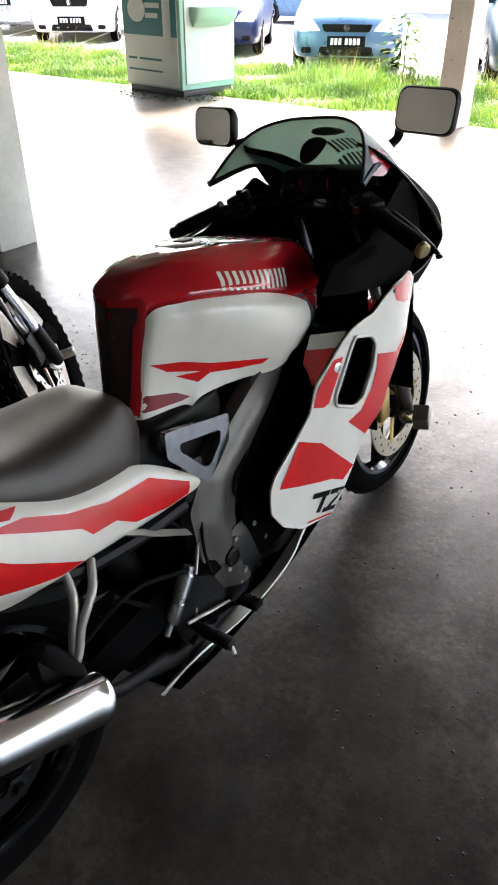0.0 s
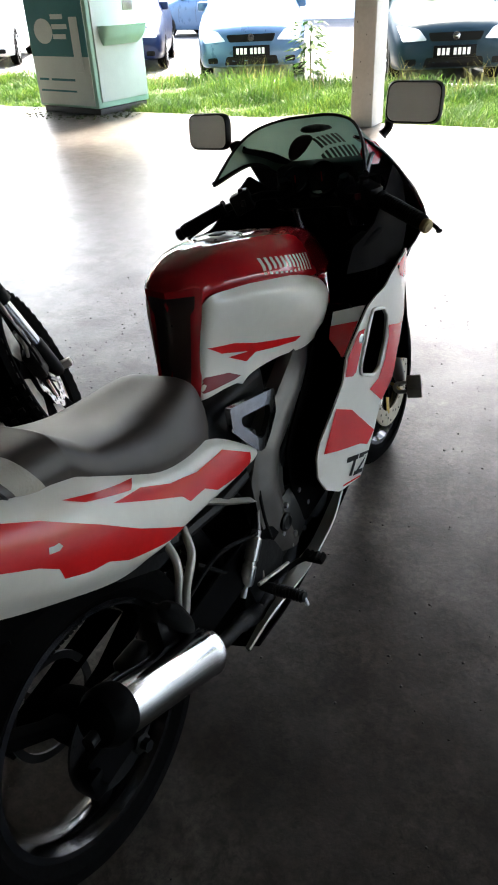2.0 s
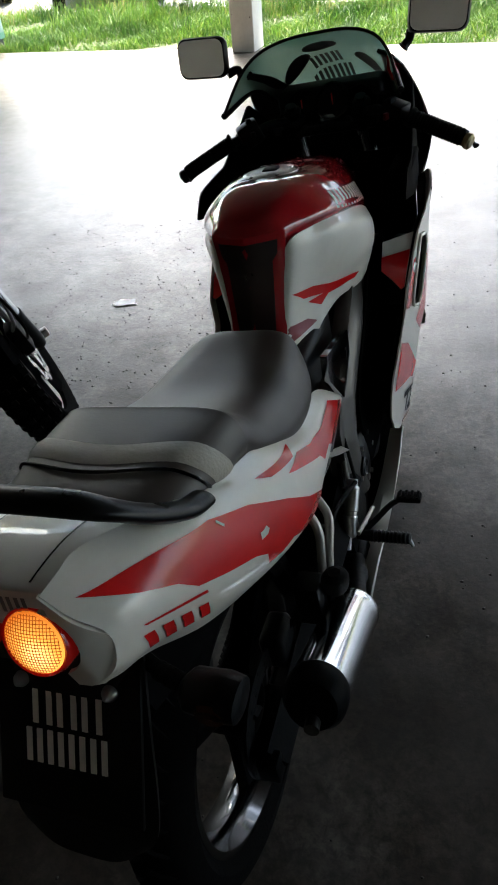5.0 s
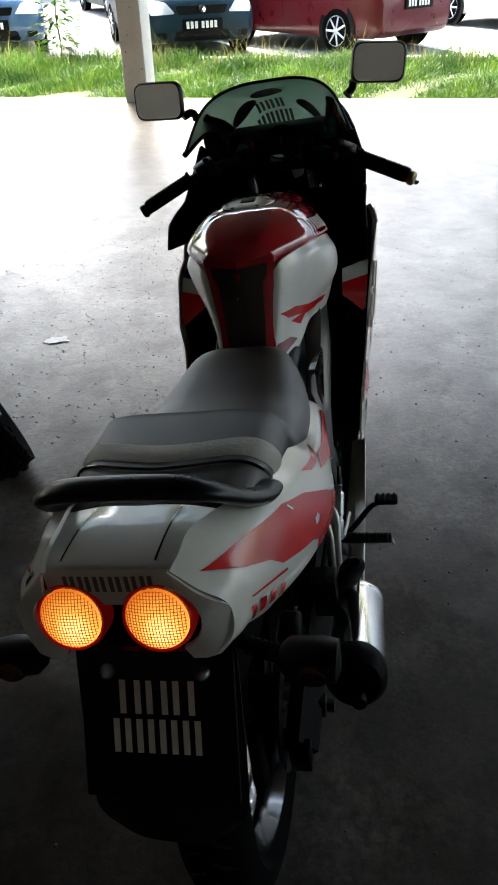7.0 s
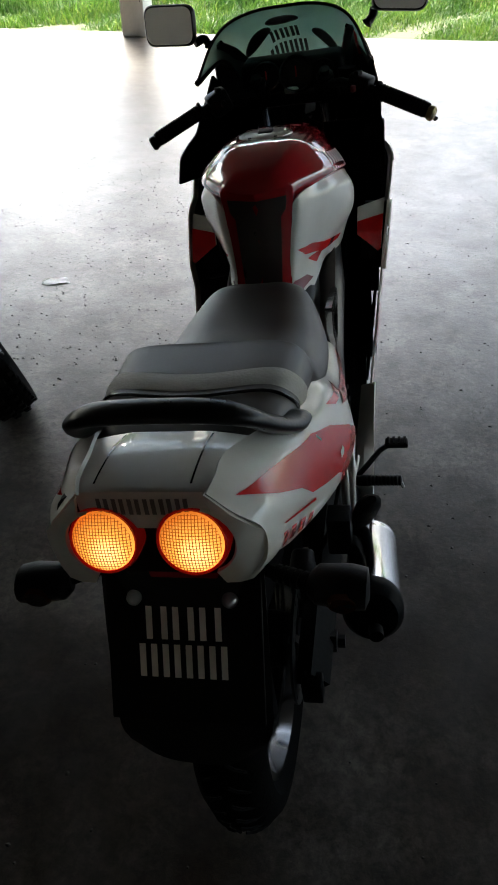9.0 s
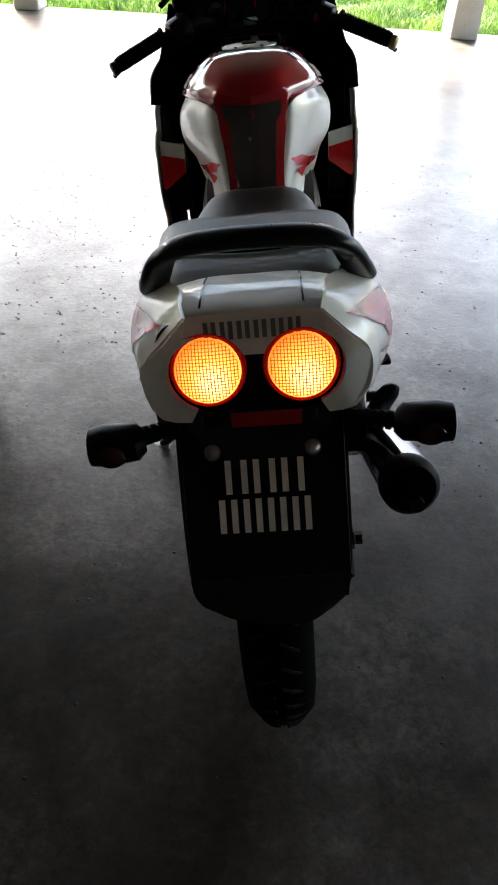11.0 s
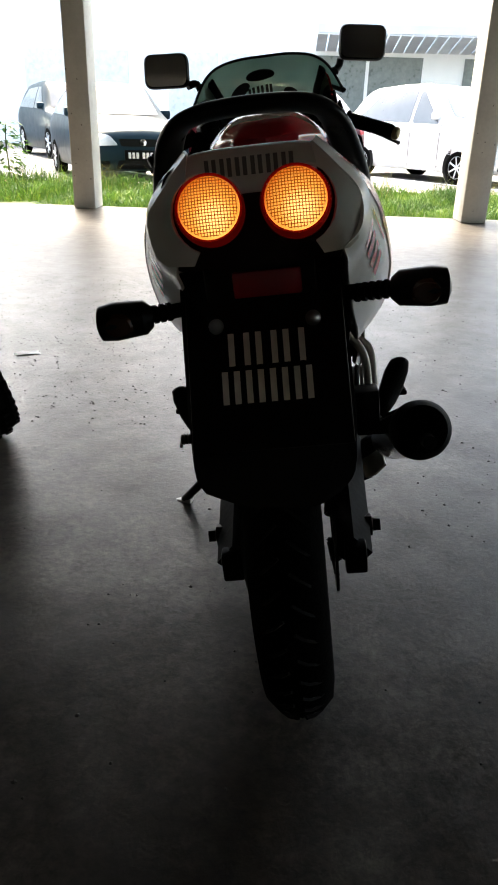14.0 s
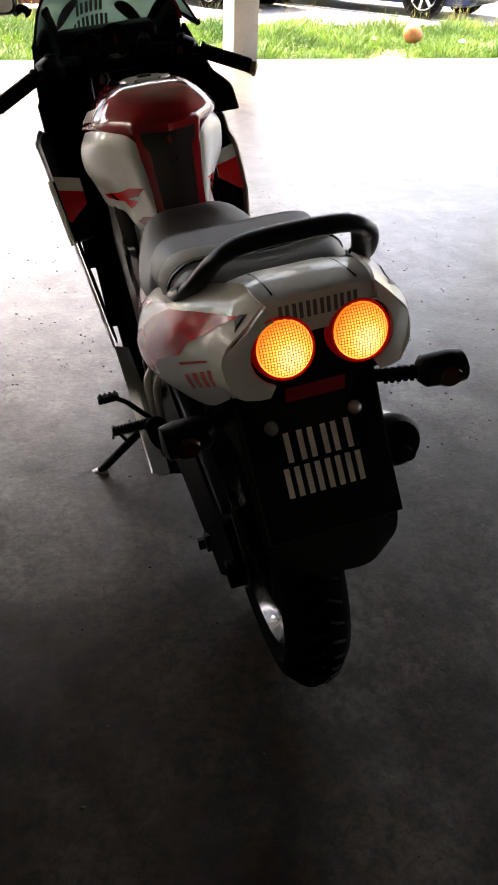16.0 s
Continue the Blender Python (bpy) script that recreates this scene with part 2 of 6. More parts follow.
def decal(name, outline, surface, material, parent, axis="x", side=1, lift=0.0012, cuts=3, far=0.6, label=""):
    """A printed shape laid on the surface of an object, cast along an axis from the given side."""
    from mathutils.bvhtree import BVHTree
    me = surface.data
    tree = BVHTree.FromPolygons([v.co.copy() for v in me.vertices], [tuple(p.vertices) for p in me.polygons])
    bm = plate_shape(outline, (), cuts)
    for v in bm.verts:
        a, b = v.co.x, v.co.y
        if axis == "x":
            o, d = Vector((side * far, a, b)), Vector((-side, 0, 0))
        elif axis == "z":
            o, d = Vector((a, b, far + 1.0)), Vector((0, 0, -1))
        else:
            o, d = Vector((a, side * far * 3, b)), Vector((0, -side, 0))
        hit = tree.ray_cast(o, d)
        if hit[0] is None:
            near = tree.find_nearest(o + d * far)
            hit = (near[0], near[1])
        nrm = hit[1] if hit[1].dot(d) < 0 else -hit[1]
        v.co = hit[0] + nrm * lift
    bmesh.ops.recalc_face_normals(bm, faces=bm.faces)
    return part(name, bm, material, parent, label)


def bars(name, rects, material, parent, m, thick=0.0015, label=""):
    """Plain flat bars (u0, v0, u1, v1, slant) standing in for lettering, placed by the matrix m."""
    bm = bmesh.new()
    for u0, v0, u1, v1, sl in rects:
        h = v1 - v0
        base = [(u0, v0), (u1, v0), (u1 + sl * h, v1), (u0 + sl * h, v1)]
        lo = [bm.verts.new((x, y, 0)) for x, y in base]
        hi = [bm.verts.new((x, y, thick)) for x, y in base]
        bm.faces.new(hi)
        for i in range(4):
            bm.faces.new((lo[i], lo[(i + 1) % 4], hi[(i + 1) % 4], hi[i]))
    bmesh.ops.transform(bm, matrix=m, verts=bm.verts)
    return part(name, bm, material, parent, label, smooth=False)


# ---- the deck: slab, columns, added unseen ceiling and closing walls ----
def concrete_floor():
    m = bpy.data.materials.new("worn_concrete")
    m.use_nodes = True
    n, l = m.node_tree.nodes, m.node_tree.links
    b = n["Principled BSDF"]
    tc = n.new("ShaderNodeTexCoord")

    def noise_tex(scale, detail, rough=0.55):
        q = n.new("ShaderNodeTexNoise")
        q.inputs["Scale"].default_value, q.inputs["Detail"].default_value, q.inputs["Roughness"].default_value = scale, detail, rough
        q.inputs["Distortion"].default_value = 0.4
        l.new(tc.outputs["Object"], q.inputs["Vector"])
        return q

    def ramp(src, p0, c0, p1, c1):
        r = n.new("ShaderNodeValToRGB")
        r.color_ramp.interpolation = 'EASE'
        r.color_ramp.elements[0].position, r.color_ramp.elements[1].position = p0, p1
        r.color_ramp.elements[0].color, r.color_ramp.elements[1].color = (*c0, 1), (*c1, 1)
        l.new(src, r.inputs[0])
        return r

    def mixc(kind, fac, a, c):
        q = n.new("ShaderNodeMix")
        q.data_type, q.blend_type = 'RGBA', kind
        q.inputs[0].default_value = fac
        l.new(a, q.inputs[6])
        l.new(c, q.inputs[7])
        return q.outputs[2]

    big = ramp(noise_tex(1.3, 9, 0.6).outputs["Fac"], 0.34, (0.028, 0.023, 0.018), 0.66, (0.086, 0.074, 0.062))
    mid = ramp(noise_tex(11.0, 8, 0.70).outputs["Fac"], 0.30, (0.40, 0.36, 0.33), 0.66, (1.15, 1.15, 1.15))
    grain = ramp(noise_tex(48, 9, 0.78).outputs["Fac"], 0.34, (0.30, 0.29, 0.28), 0.64, (1.35, 1.35, 1.35))
    stain = ramp(noise_tex(3.1, 5, 0.6).outputs["Fac"], 0.34, (0.36, 0.29, 0.23), 0.60, (1.1, 1.1, 1.1))
    c = mixc('MULTIPLY', 1.0, big.outputs[0], mid.outputs[0])
    c = mixc('MULTIPLY', 1.0, c, grain.outputs[0])
    c = mixc('MULTIPLY', 1.0, c, stain.outputs[0])
    l.new(c, b.inputs["Base Color"])
    sp = n.new("ShaderNodeMapRange")
    sp.interpolation_type = 'SMOOTHSTEP'
    sp.inputs["From Min"].default_value, sp.inputs["From Max"].default_value = 0.25, 0.75
    sp.inputs["To Min"].default_value, sp.inputs["To Max"].default_value = 0.45, 1.0
    l.new(noise_tex(4.2, 5, 0.6).outputs["Fac"], sp.inputs["Value"])
    l.new(sp.outputs[0], b.inputs["Specular IOR Level"])
    rr = n.new("ShaderNodeMapRange")
    rr.inputs["From Min"].default_value, rr.inputs["From Max"].default_value = 0.3, 0.7
    rr.inputs["To Min"].default_value, rr.inputs["To Max"].default_value = 0.285, 0.37
    l.new(noise_tex(14.0, 8).outputs["Fac"], rr.inputs["Value"])
    l.new(rr.outputs[0], b.inputs["Roughness"])
    bp = n.new("ShaderNodeBump")
    bp.inputs["Strength"].default_value, bp.inputs["Distance"].default_value = 0.16, 0.01
    l.new(noise_tex(75, 8, 0.7).outputs["Fac"], bp.inputs["Height"])
    l.new(bp.outputs["Normal"], b.inputs["Normal"])
    return m


M["concrete"] = concrete_floor()
M["column_paint"] = mat("column_paint", (0.62, 0.60, 0.54), 0.7, var=0.18, scale=2.5, fine=30, bump=0.15, bump_scale=40)
# unseen surfaces: dark ones hold down bounce, the pale one fills from behind
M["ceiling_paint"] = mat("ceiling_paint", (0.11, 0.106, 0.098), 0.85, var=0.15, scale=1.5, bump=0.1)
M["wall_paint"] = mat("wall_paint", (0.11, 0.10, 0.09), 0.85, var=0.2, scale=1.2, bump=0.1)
M["pale_fill_wall"] = mat("pale_fill_wall", (0.46, 0.43, 0.38), 0.8, var=0.15, scale=1.2, bump=0.1)
M["asphalt"] = mat("asphalt", (0.10, 0.10, 0.104), 0.85, var=0.35, scale=1.2, fine=90, bump=0.3, bump_scale=120)
M["line_paint"] = mat("line_paint", (0.75, 0.75, 0.72), 0.7, var=0.25, scale=4, fine=40)
M["kerb"] = mat("kerb", (0.48, 0.46, 0.43), 0.8, var=0.3, scale=3, bump=0.25)
M["soil"] = mat("soil", (0.042, 0.055, 0.016), 0.95, var=0.5, scale=4, bump=0.5)
M["stain_dark"] = mat("stain_dark", (0.03, 0.028, 0.026), 0.6, var=0.4, scale=20)

floor_ob = obj("floor", boxed(-16, 9, -7.0, 7.22, -0.32, 0.0), M["concrete"], smooth=False)
tagged(floor_ob, "worn grey concrete slab with stains and pits", "floor", kind="structure")
edge_strip = obj("trim", boxed(-16, 9, 7.22, 7.30, -0.32, -0.012, 0.008), M["kerb"], smooth=False)
tagged(edge_strip, "narrow dark concrete edge of the slab", "trim", kind="structure")
# soffit, beams and walls stand out of view, added to shape the daylight
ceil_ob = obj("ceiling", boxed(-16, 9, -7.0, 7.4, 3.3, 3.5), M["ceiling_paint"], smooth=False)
tagged(ceil_ob, "unseen plain soffit added over the deck to shut out skylight", "ceiling", kind="structure")
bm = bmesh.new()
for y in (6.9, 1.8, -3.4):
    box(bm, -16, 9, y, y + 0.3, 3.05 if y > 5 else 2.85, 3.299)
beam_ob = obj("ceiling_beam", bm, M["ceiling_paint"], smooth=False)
tagged(beam_ob, "unseen plain beams added under the soffit", "beam", kind="structure")
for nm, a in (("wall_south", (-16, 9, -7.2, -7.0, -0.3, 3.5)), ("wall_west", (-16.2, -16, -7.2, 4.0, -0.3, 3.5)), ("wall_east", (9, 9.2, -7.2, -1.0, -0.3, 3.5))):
    tagged(obj(nm, boxed(*a), M["pale_fill_wall"] if nm == "wall_south" else M["wall_paint"], smooth=False), "unseen plain wall added to close the deck and shape its light", "wall", kind="structure")


def column(x0, x1, y0, y1):
    e = thing("column", pose((x0 + x1) / 2, y0, 0), "pale painted concrete column with scuffs and a dirty foot", "column", "deck columns", "structure")
    w, d = (x1 - x0) / 2, y1 - y0
    part("shaft", boxed(-w, w, 0, d, 0.0, 3.06, 0.012, 2), M["column_paint"], e)
    rng = random.Random(int(x0 * 100) + int(y0 * 10))
    b2 = bmesh.new()
    for k in range(9):
        u, z, r = rng.uniform(-w * 0.9, w * 0.9), rng.uniform(0.02, 1.5), rng.uniform(0.003, 0.009)
        vs = [b2.verts.new((u + r * math.cos(a) * rng.uniform(0.5, 1), -0.002, z + r * 1.4 * math.sin(a) * rng.uniform(0.5, 1))) for a in [k2 * 0.785 for k2 in range(8)]]
        b2.faces.new(vs[::-1])
    part("scuffs", b2, M["stain_dark"], e, "small dark scuffs")
    return e


column(-2.487, -2.243, 6.95, 7.28)
column(1.785, 2.05, 6.83, 7.26)
column(-3.11, -2.77, 1.84, 2.1)
column(-6.9, -6.66, 6.95, 7.28).location.x = -11.2
column(6.1, 6.36, 6.83, 7.26)
M["teal_paint"] = mat("teal_paint", (0.03, 0.16, 0.17), 0.4, var=0.2)
pipe = thing("drain_pipe", pose(2.10, 7.20, 0), "dark teal downpipe beside a column", "pipe")
part("pipe", tubed([(0, 0, 0), (0, 0, 3.29)], 0.045, 14), M["teal_paint"], pipe)
for z in (0.5, 1.8):
    part("clamp", lathed([(0.052, -0.012), (0.052, 0.012)], (0, 0, z), (0, 0, 1), 14), M["teal_paint"], pipe)

# ---- outside ground ----
LOT = 0.0
ground = obj("ground", boxed(-260, 260, 9.90, 420, LOT - 0.6, LOT), M["asphalt"], smooth=False)
tagged(ground, "pale worn asphalt car park reaching into the distance", "ground", kind="structure")
rear_ground = obj("ground", boxed(-260, 260, -260, 9.90, -0.75, -0.34), M["asphalt"], smooth=False)
tagged(rear_ground, "asphalt under and round the deck", "ground", kind="structure")
bm = bmesh.new()
x = -40.0
while x < 34:
    box(bm, x, x + 0.985, 9.76, 9.90, -0.30, 0.075, 0.012, 2)
    x += 1.0
kerb = tagged(obj("kerb", bm, M["kerb"], smooth=False), "row of pale concrete kerb stones", "kerb", kind="structure")

# verge: uneven soil sheet between the slab and the kerb
nx, ny = 150, 10
verts, faces = [], []
for i in range(nx + 1):
    for j in range(ny + 1):
        X, Y = -40 + 74 * i / nx, 7.30 + (9.76 - 7.30) * j / ny
        Z = -0.07 + 0.09 * j / ny + 0.05 * noise.noise((X * 0.7, Y * 0.9, 0)) * (0 < j < ny)
        verts.append((X, Y, Z))
for i in range(nx):
    for j in range(ny):
        a = i * (ny + 1) + j
        faces.append((a, a + ny + 1, a + ny + 2, a + 1))
me = bpy.data.meshes.new("verge")
me.from_pydata(verts, [], faces)
me.materials.append(M["soil"])
verge = tagged(new("verge", me), "soil strip under the grass verge", "ground", kind="structure")


def foliage(name, c0, c1, c2):
    m = bpy.data.materials.new(name)
    m.use_nodes = True
    n, l = m.node_tree.nodes, m.node_tree.links
    b = n["Principled BSDF"]
    g = n.new("ShaderNodeNewGeometry")
    r = n.new("ShaderNodeValToRGB")
    r.color_ramp.elements[0].color, r.color_ramp.elements[1].color = (*c0, 1), (*c2, 1)
    mid = r.color_ramp.elements.new(0.55)
    mid.color = (*c1, 1)
    l.new(g.outputs["Random Per Island"], r.inputs[0])
    tc, pn, pr, pm = n.new("ShaderNodeTexCoord"), n.new("ShaderNodeTexNoise"), n.new("ShaderNodeValToRGB"), n.new("ShaderNodeMix")
    pn.inputs["Scale"].default_value, pn.inputs["Detail"].default_value = 1.6, 5
    pr.color_ramp.elements[0].position, pr.color_ramp.elements[1].position = 0.36, 0.62
    pr.color_ramp.elements[0].color, pr.color_ramp.elements[1].color = (0.42, 0.55, 0.5, 1), (1.35, 1.2, 1.0, 1)
    pm.data_type, pm.blend_type = 'RGBA', 'MULTIPLY'
    pm.inputs[0].default_value = 1.0
    l.new(tc.outputs["Object"], pn.inputs["Vector"])
    l.new(pn.outputs["Fac"], pr.inputs[0])
    l.new(r.outputs[0], pm.inputs[6])
    l.new(pr.outputs[0], pm.inputs[7])
    l.new(pm.outputs[2], b.inputs["Base Color"])
    b.inputs["Roughness"].default_value = 0.6
    b.inputs["Specular IOR Level"].default_value = 0.25
    tl, mx = n.new("ShaderNodeBsdfTranslucent"), n.new("ShaderNodeMixShader")
    l.new(pm.outputs[2], tl.inputs["Color"])
    mx.inputs[0].default_value = 0.35
    l.new(b.outputs[0], mx.inputs[1])
    l.new(tl.outputs[0], mx.inputs[2])
    l.new(mx.outputs[0], n["Material Output"].inputs["Surface"])
    return m


M["grass"] = foliage("grass", (0.026, 0.074, 0.011), (0.056, 0.135, 0.021), (0.118, 0.180, 0.038))
M["dry_grass"] = foliage("dry_grass", (0.13, 0.13, 0.05), (0.24, 0.22, 0.10), (0.08, 0.12, 0.03))
M["leaf"] = foliage("leaf", (0.014, 0.050, 0.009), (0.034, 0.095, 0.016), (0.07, 0.135, 0.025))


def blades(name, count, xr, yr, hr, width, material, label, seed, clump=0.0, lean=0.5):
    rng = np.random.default_rng(seed)
    x = rng.uniform(*xr, count)
    y = rng.uniform(*yr, count)
    if clump:
        cx, cy = rng.uniform(*xr, int(count / 18)), rng.uniform(*yr, int(count / 18))
        k = rng.integers(0, len(cx), count)
        keep = rng.random(count) < 0.7
        x = np.where(keep, cx[k] + rng.normal(0, clump, count), x)
        y = np.clip(np.where(keep, cy[k] + rng.normal(0, clump, count), y), yr[0], yr[1])
    h = rng.uniform(*hr, count) * (0.75 + 0.35 * np.sin(x * 1.7 + y) * np.sin(y * 2.3) + 0.25 * np.sin(x * 5.1 - y * 3.7) + 0.2 * (y - 8.5))
    a = rng.uniform(0, 2 * np.pi, count)
    b2 = rng.uniform(0, 2 * np.pi, count)
    ln = rng.uniform(0.1, lean, count) * h
    w = width * rng.uniform(0.6, 1.3, count)
    z0 = -0.085 + 0.09 * (y - 7.3) / 2.46
    ca, sa = np.cos(a) * w, np.sin(a) * w
    dx, dy = np.cos(b2) * ln, np.sin(b2) * ln
    V = np.stack([np.stack([x - ca, y - sa, z0], 1), np.stack([x + ca, y + sa, z0], 1),
                  np.stack([x + ca * 0.7 + dx * 0.35, y + sa * 0.7 + dy * 0.35, z0 + h * 0.6], 1), np.stack([x - ca * 0.7 + dx * 0.35, y - sa * 0.7 + dy * 0.35, z0 + h * 0.6], 1),
                  np.stack([x + dx, y + dy, z0 + h], 1)], 1).reshape(-1, 3)
    me2 = bpy.data.meshes.new(name)
    i = np.arange(count) * 5
    quads = np.stack([i, i + 1, i + 2, i + 3], 1)
    tris = np.stack([i + 3, i + 2, i + 4], 1)
    me2.from_pydata(V.tolist(), [], quads.tolist() + tris.tolist())
    me2.materials.append(material)
    return tagged(new(name, me2), label, "grass", kind="stuff")


blades("grass", 110000, (-14, 8), (7.34, 9.75), (0.07, 0.20), 0.007, M["grass"], "uneven bright green grass on the verge", 3, 0.13, 1.3)
blades("grass", 12000, (-34, -14), (7.4, 9.75), (0.10, 0.24), 0.010, M["grass"], "uneven bright green grass on the verge", 4, 0.15)
blades("grass", 12000, (8, 30), (7.4, 9.75), (0.10, 0.24), 0.010, M["grass"], "uneven bright green grass on the verge", 5, 0.15)
blades("tall_grass", 1900, (-14, 8), (9.1, 9.75), (0.18, 0.46), 0.0032, M["dry_grass"], "tall dry seeding grass along the kerb", 6, 0.14, 0.9)
blades("tall_grass", 1300, (-5.6, -2.9), (8.3, 9.7), (0.18, 0.36), 0.005, M["grass"], "taller clump of green grass near the sapling", 7, 0.12, 0.9)

# parking-bay lines, slanted
bm = bmesh.new()
for k in range(-9, 9):
    x0 = k * 2.75 - 0.9
    p = Vector((x0, 10.05, 0))
    d = Vector((-0.58, 0.81, 0))
    s = Vector((0.81, 0.58, 0)) * 0.06
    q = p + d * 5.2
    vs = [bm.verts.new((v.x, v.y, LOT + 0.004)) for v in (p - s, p + s, q + s, q - s)]
    bm.faces.new(vs)
tagged(obj("road_marking", bm, M["line_paint"], smooth=False), "worn white slanted bay lines on the asphalt", "marking", kind="structure")

# far building
M["white_wall"] = mat("white_wall", (0.88, 0.88, 0.85), 0.8, var=0.1, scale=0.5)
M["grey_roof"] = mat("grey_roof", (0.62, 0.62, 0.60), 0.6, var=0.2, scale=0.8)
M["dark_opening"] = mat("dark_opening", (0.05, 0.055, 0.06), 0.4, var=0.3)
M["pale_glass"] = mat("pale_glass", (0.68, 0.70, 0.68), 0.3, var=0.15)
M["shop_glass"] = mat("shop_glass", (0.15, 0.17, 0.155), 0.3, var=0.3)
house = thing("shop_building", pose(3, 28, LOT), "long white low building with grey canopy and dark openings", "building")
part("wall", boxed(-26, 26, 0, 8, 0, 9.0), M["white_wall"], house, smooth=False)
bm = bmesh.new()
for i in range(26):
    x = -2.4 + i * 0.4
    box(bm, x, x + 0.34, -2.6, 0.05, 3.35, 3.42, m=Matrix.Translation((0, -0.0, 0)) @ Matrix.Rotation(radians(-9), 4, 'X'))
part("canopy", bm, M["grey_roof"], house, "grey ribbed canopy", smooth=False)
part("fascia", boxed(-2.4, 8.0, -2.72, -2.6, 3.70, 3.95), M["grey_roof"], house, smooth=False)
for i in range(9):
    x = -24 + i * 5.4
    w = part("window", boxed(x, x + 3.9, -0.06, 0.02, 0.9, 3.25), M["shop_glass"] if -6 < x < 8 else M["pale_glass"], house, smooth=False)
    part("frame", boxed(x + 1.85, x + 1.97, -0.09, -0.062, 0.9, 3.25), M["white_wall"], w, smooth=False)
for i in range(7):
    x = -22 + i * 6.4
    w = part("louvre_window", boxed(x, x + 2.2, -0.05, 0.02, 5.2, 7.2), M["pale_glass"], house, smooth=False)
    bm = bmesh.new()
    for k in range(8):
        box(bm, x, x + 2.2, -0.12, -0.052, 5.25 + k * 0.25, 5.33 + k * 0.25)
    part("louvre", bm, M["white_wall"], w, smooth=False)

# ---- vending kiosk ----
M["kiosk_white"] = mat("kiosk_white", (0.56, 0.66, 0.60), 0.35, var=0.1, scale=3)
M["kiosk_green"] = mat("kiosk_green", (0.33, 0.58, 0.45), 0.35, var=0.1, scale=3)
M["kiosk_teal"] = mat("kiosk_teal", (0.02, 0.17, 0.17), 0.35, var=0.15, scale=3)
kiosk = thing("vending_kiosk", pose(-6.34, 7.36, 0, 0, 0, -7) @ Matrix.Diagonal((1.32, .92, 1.06, 1)), "mint green water vending kiosk with a teal advert panel", "vending machine")
part("cabinet", boxed(-0.43, 0.43, -0.5, 0.5, 0.07, 1.95, 0.02, 2), M["kiosk_green"], kiosk)
part("advert_panel", boxed(-0.40, 0.39, -0.512, -0.502, 0.10, 1.90), M["kiosk_white"], kiosk, "pale printed side panel", smooth=False)
part("teal_field", boxed(-0.40, 0.39, -0.518, -0.5135, 0.62, 1.28), M["kiosk_teal"], kiosk, "dark teal printed field", smooth=False)
part("logo", lathed([(0.13, 0), (0.13, 0.004)], (-0.18, -0.5185, 0.88), (0, -1, 0), 20), M["kiosk_white"], kiosk, "round pale logo shape")
bars("slogan", [(-0.05, 1.0, 0.12, 1.05, 0), (-0.05, 0.90, 0.16, 0.95, 0), (-0.05, 0.80, 0.13, 0.85, 0)], M["kiosk_white"], kiosk,
     Matrix.Translation((0, -0.519, 0)) @ Matrix.Rotation(radians(90), 4, 'X'), label="pale printed slogan bars")
bars("small_print", [(-0.36, 0.36, -0.22, 0.385, 0), (-0.18, 0.36, 0.16, 0.385, 0), (-0.36, 0.24, 0.16, 0.26, 0)], M["kiosk_teal"], kiosk,
     Matrix.Translation((0, -0.5125, 0)) @ Matrix.Rotation(radians(90), 4, 'X'), label="dark small print bars")
part("bottle_picture", boxed(0.20, 0.31, -0.522, -0.519, 0.46, 1.02, 0.002), M["kiosk_white"], kiosk, "tall pale bottle picture")
part("plinth", boxed(-0.40, 0.42, -0.47, 0.46, 0.0, 0.068, 0.01), M["stain_dark"], kiosk, "rusty dark plinth")
part("front_door", boxed(0.432, 0.446, -0.44, 0.46, 0.14, 1.9, 0.004), M["kiosk_white"], kiosk, "pale green front door")
bm = bmesh.new()
grid = fine_grid([[(0.446, -0.36, 0.92), (0.58, -0.34, 0.92), (0.62, 0.02, 0.92), (0.58, 0.38, 0.92), (0.446, 0.40, 0.92)],
                  [(0.446, -0.34, 0.80), (0.54, -0.32, 0.80), (0.57, 0.02, 0.80), (0.54, 0.36, 0.80), (0.446, 0.38, 0.80)],
                  [(0.446, -0.30, 0.72), (0.47, -0.28, 0.72), (0.48, 0.02, 0.72), (0.47, 0.32, 0.72), (0.446, 0.34, 0.72)]], 4, 6)
grid_mesh(bm, grid)
part("tray", close_ends(bm), M["kiosk_green"], kiosk, "rounded mint collecting tray")
part("display", boxed(0.4465, 0.46, -0.36, 0.10, 1.36, 1.72, 0.004), M["dark_opening"], kiosk, "dark display window")
part("coin_panel", boxed(0.4465, 0.456, 0.14, 0.32, 1.05, 1.25, 0.003), M["steel"], kiosk)
for y in (-0.4, 0.32):
    for xx in (-0.38, 0.26):
        part("foot", boxed(xx, xx + 0.12, y, y + 0.1, 0.0, 0.075, 0.004), M["dark_metal"], kiosk)
rng = random.Random(5)
bm = bmesh.new()
for k in range(240):
    a, r = rng.uniform(0, 6.28), rng.uniform(0.0, 1.0)
    px, py = -6.3 + 0.85 * math.cos(a) * (0.5 + r * 0.6), 6.95 + 0.45 * math.sin(a) * (0.5 + r * 0.6)
    s = rng.uniform(0.004, 0.013)
    box(bm, px - s, px + s, py - s, py + s, 0.0, s, m=None)
tagged(obj("dirt", bm, M["soil"], smooth=False), "crumbs of dirt and dead leaves round the kiosk foot", "dirt", kind="stuff")

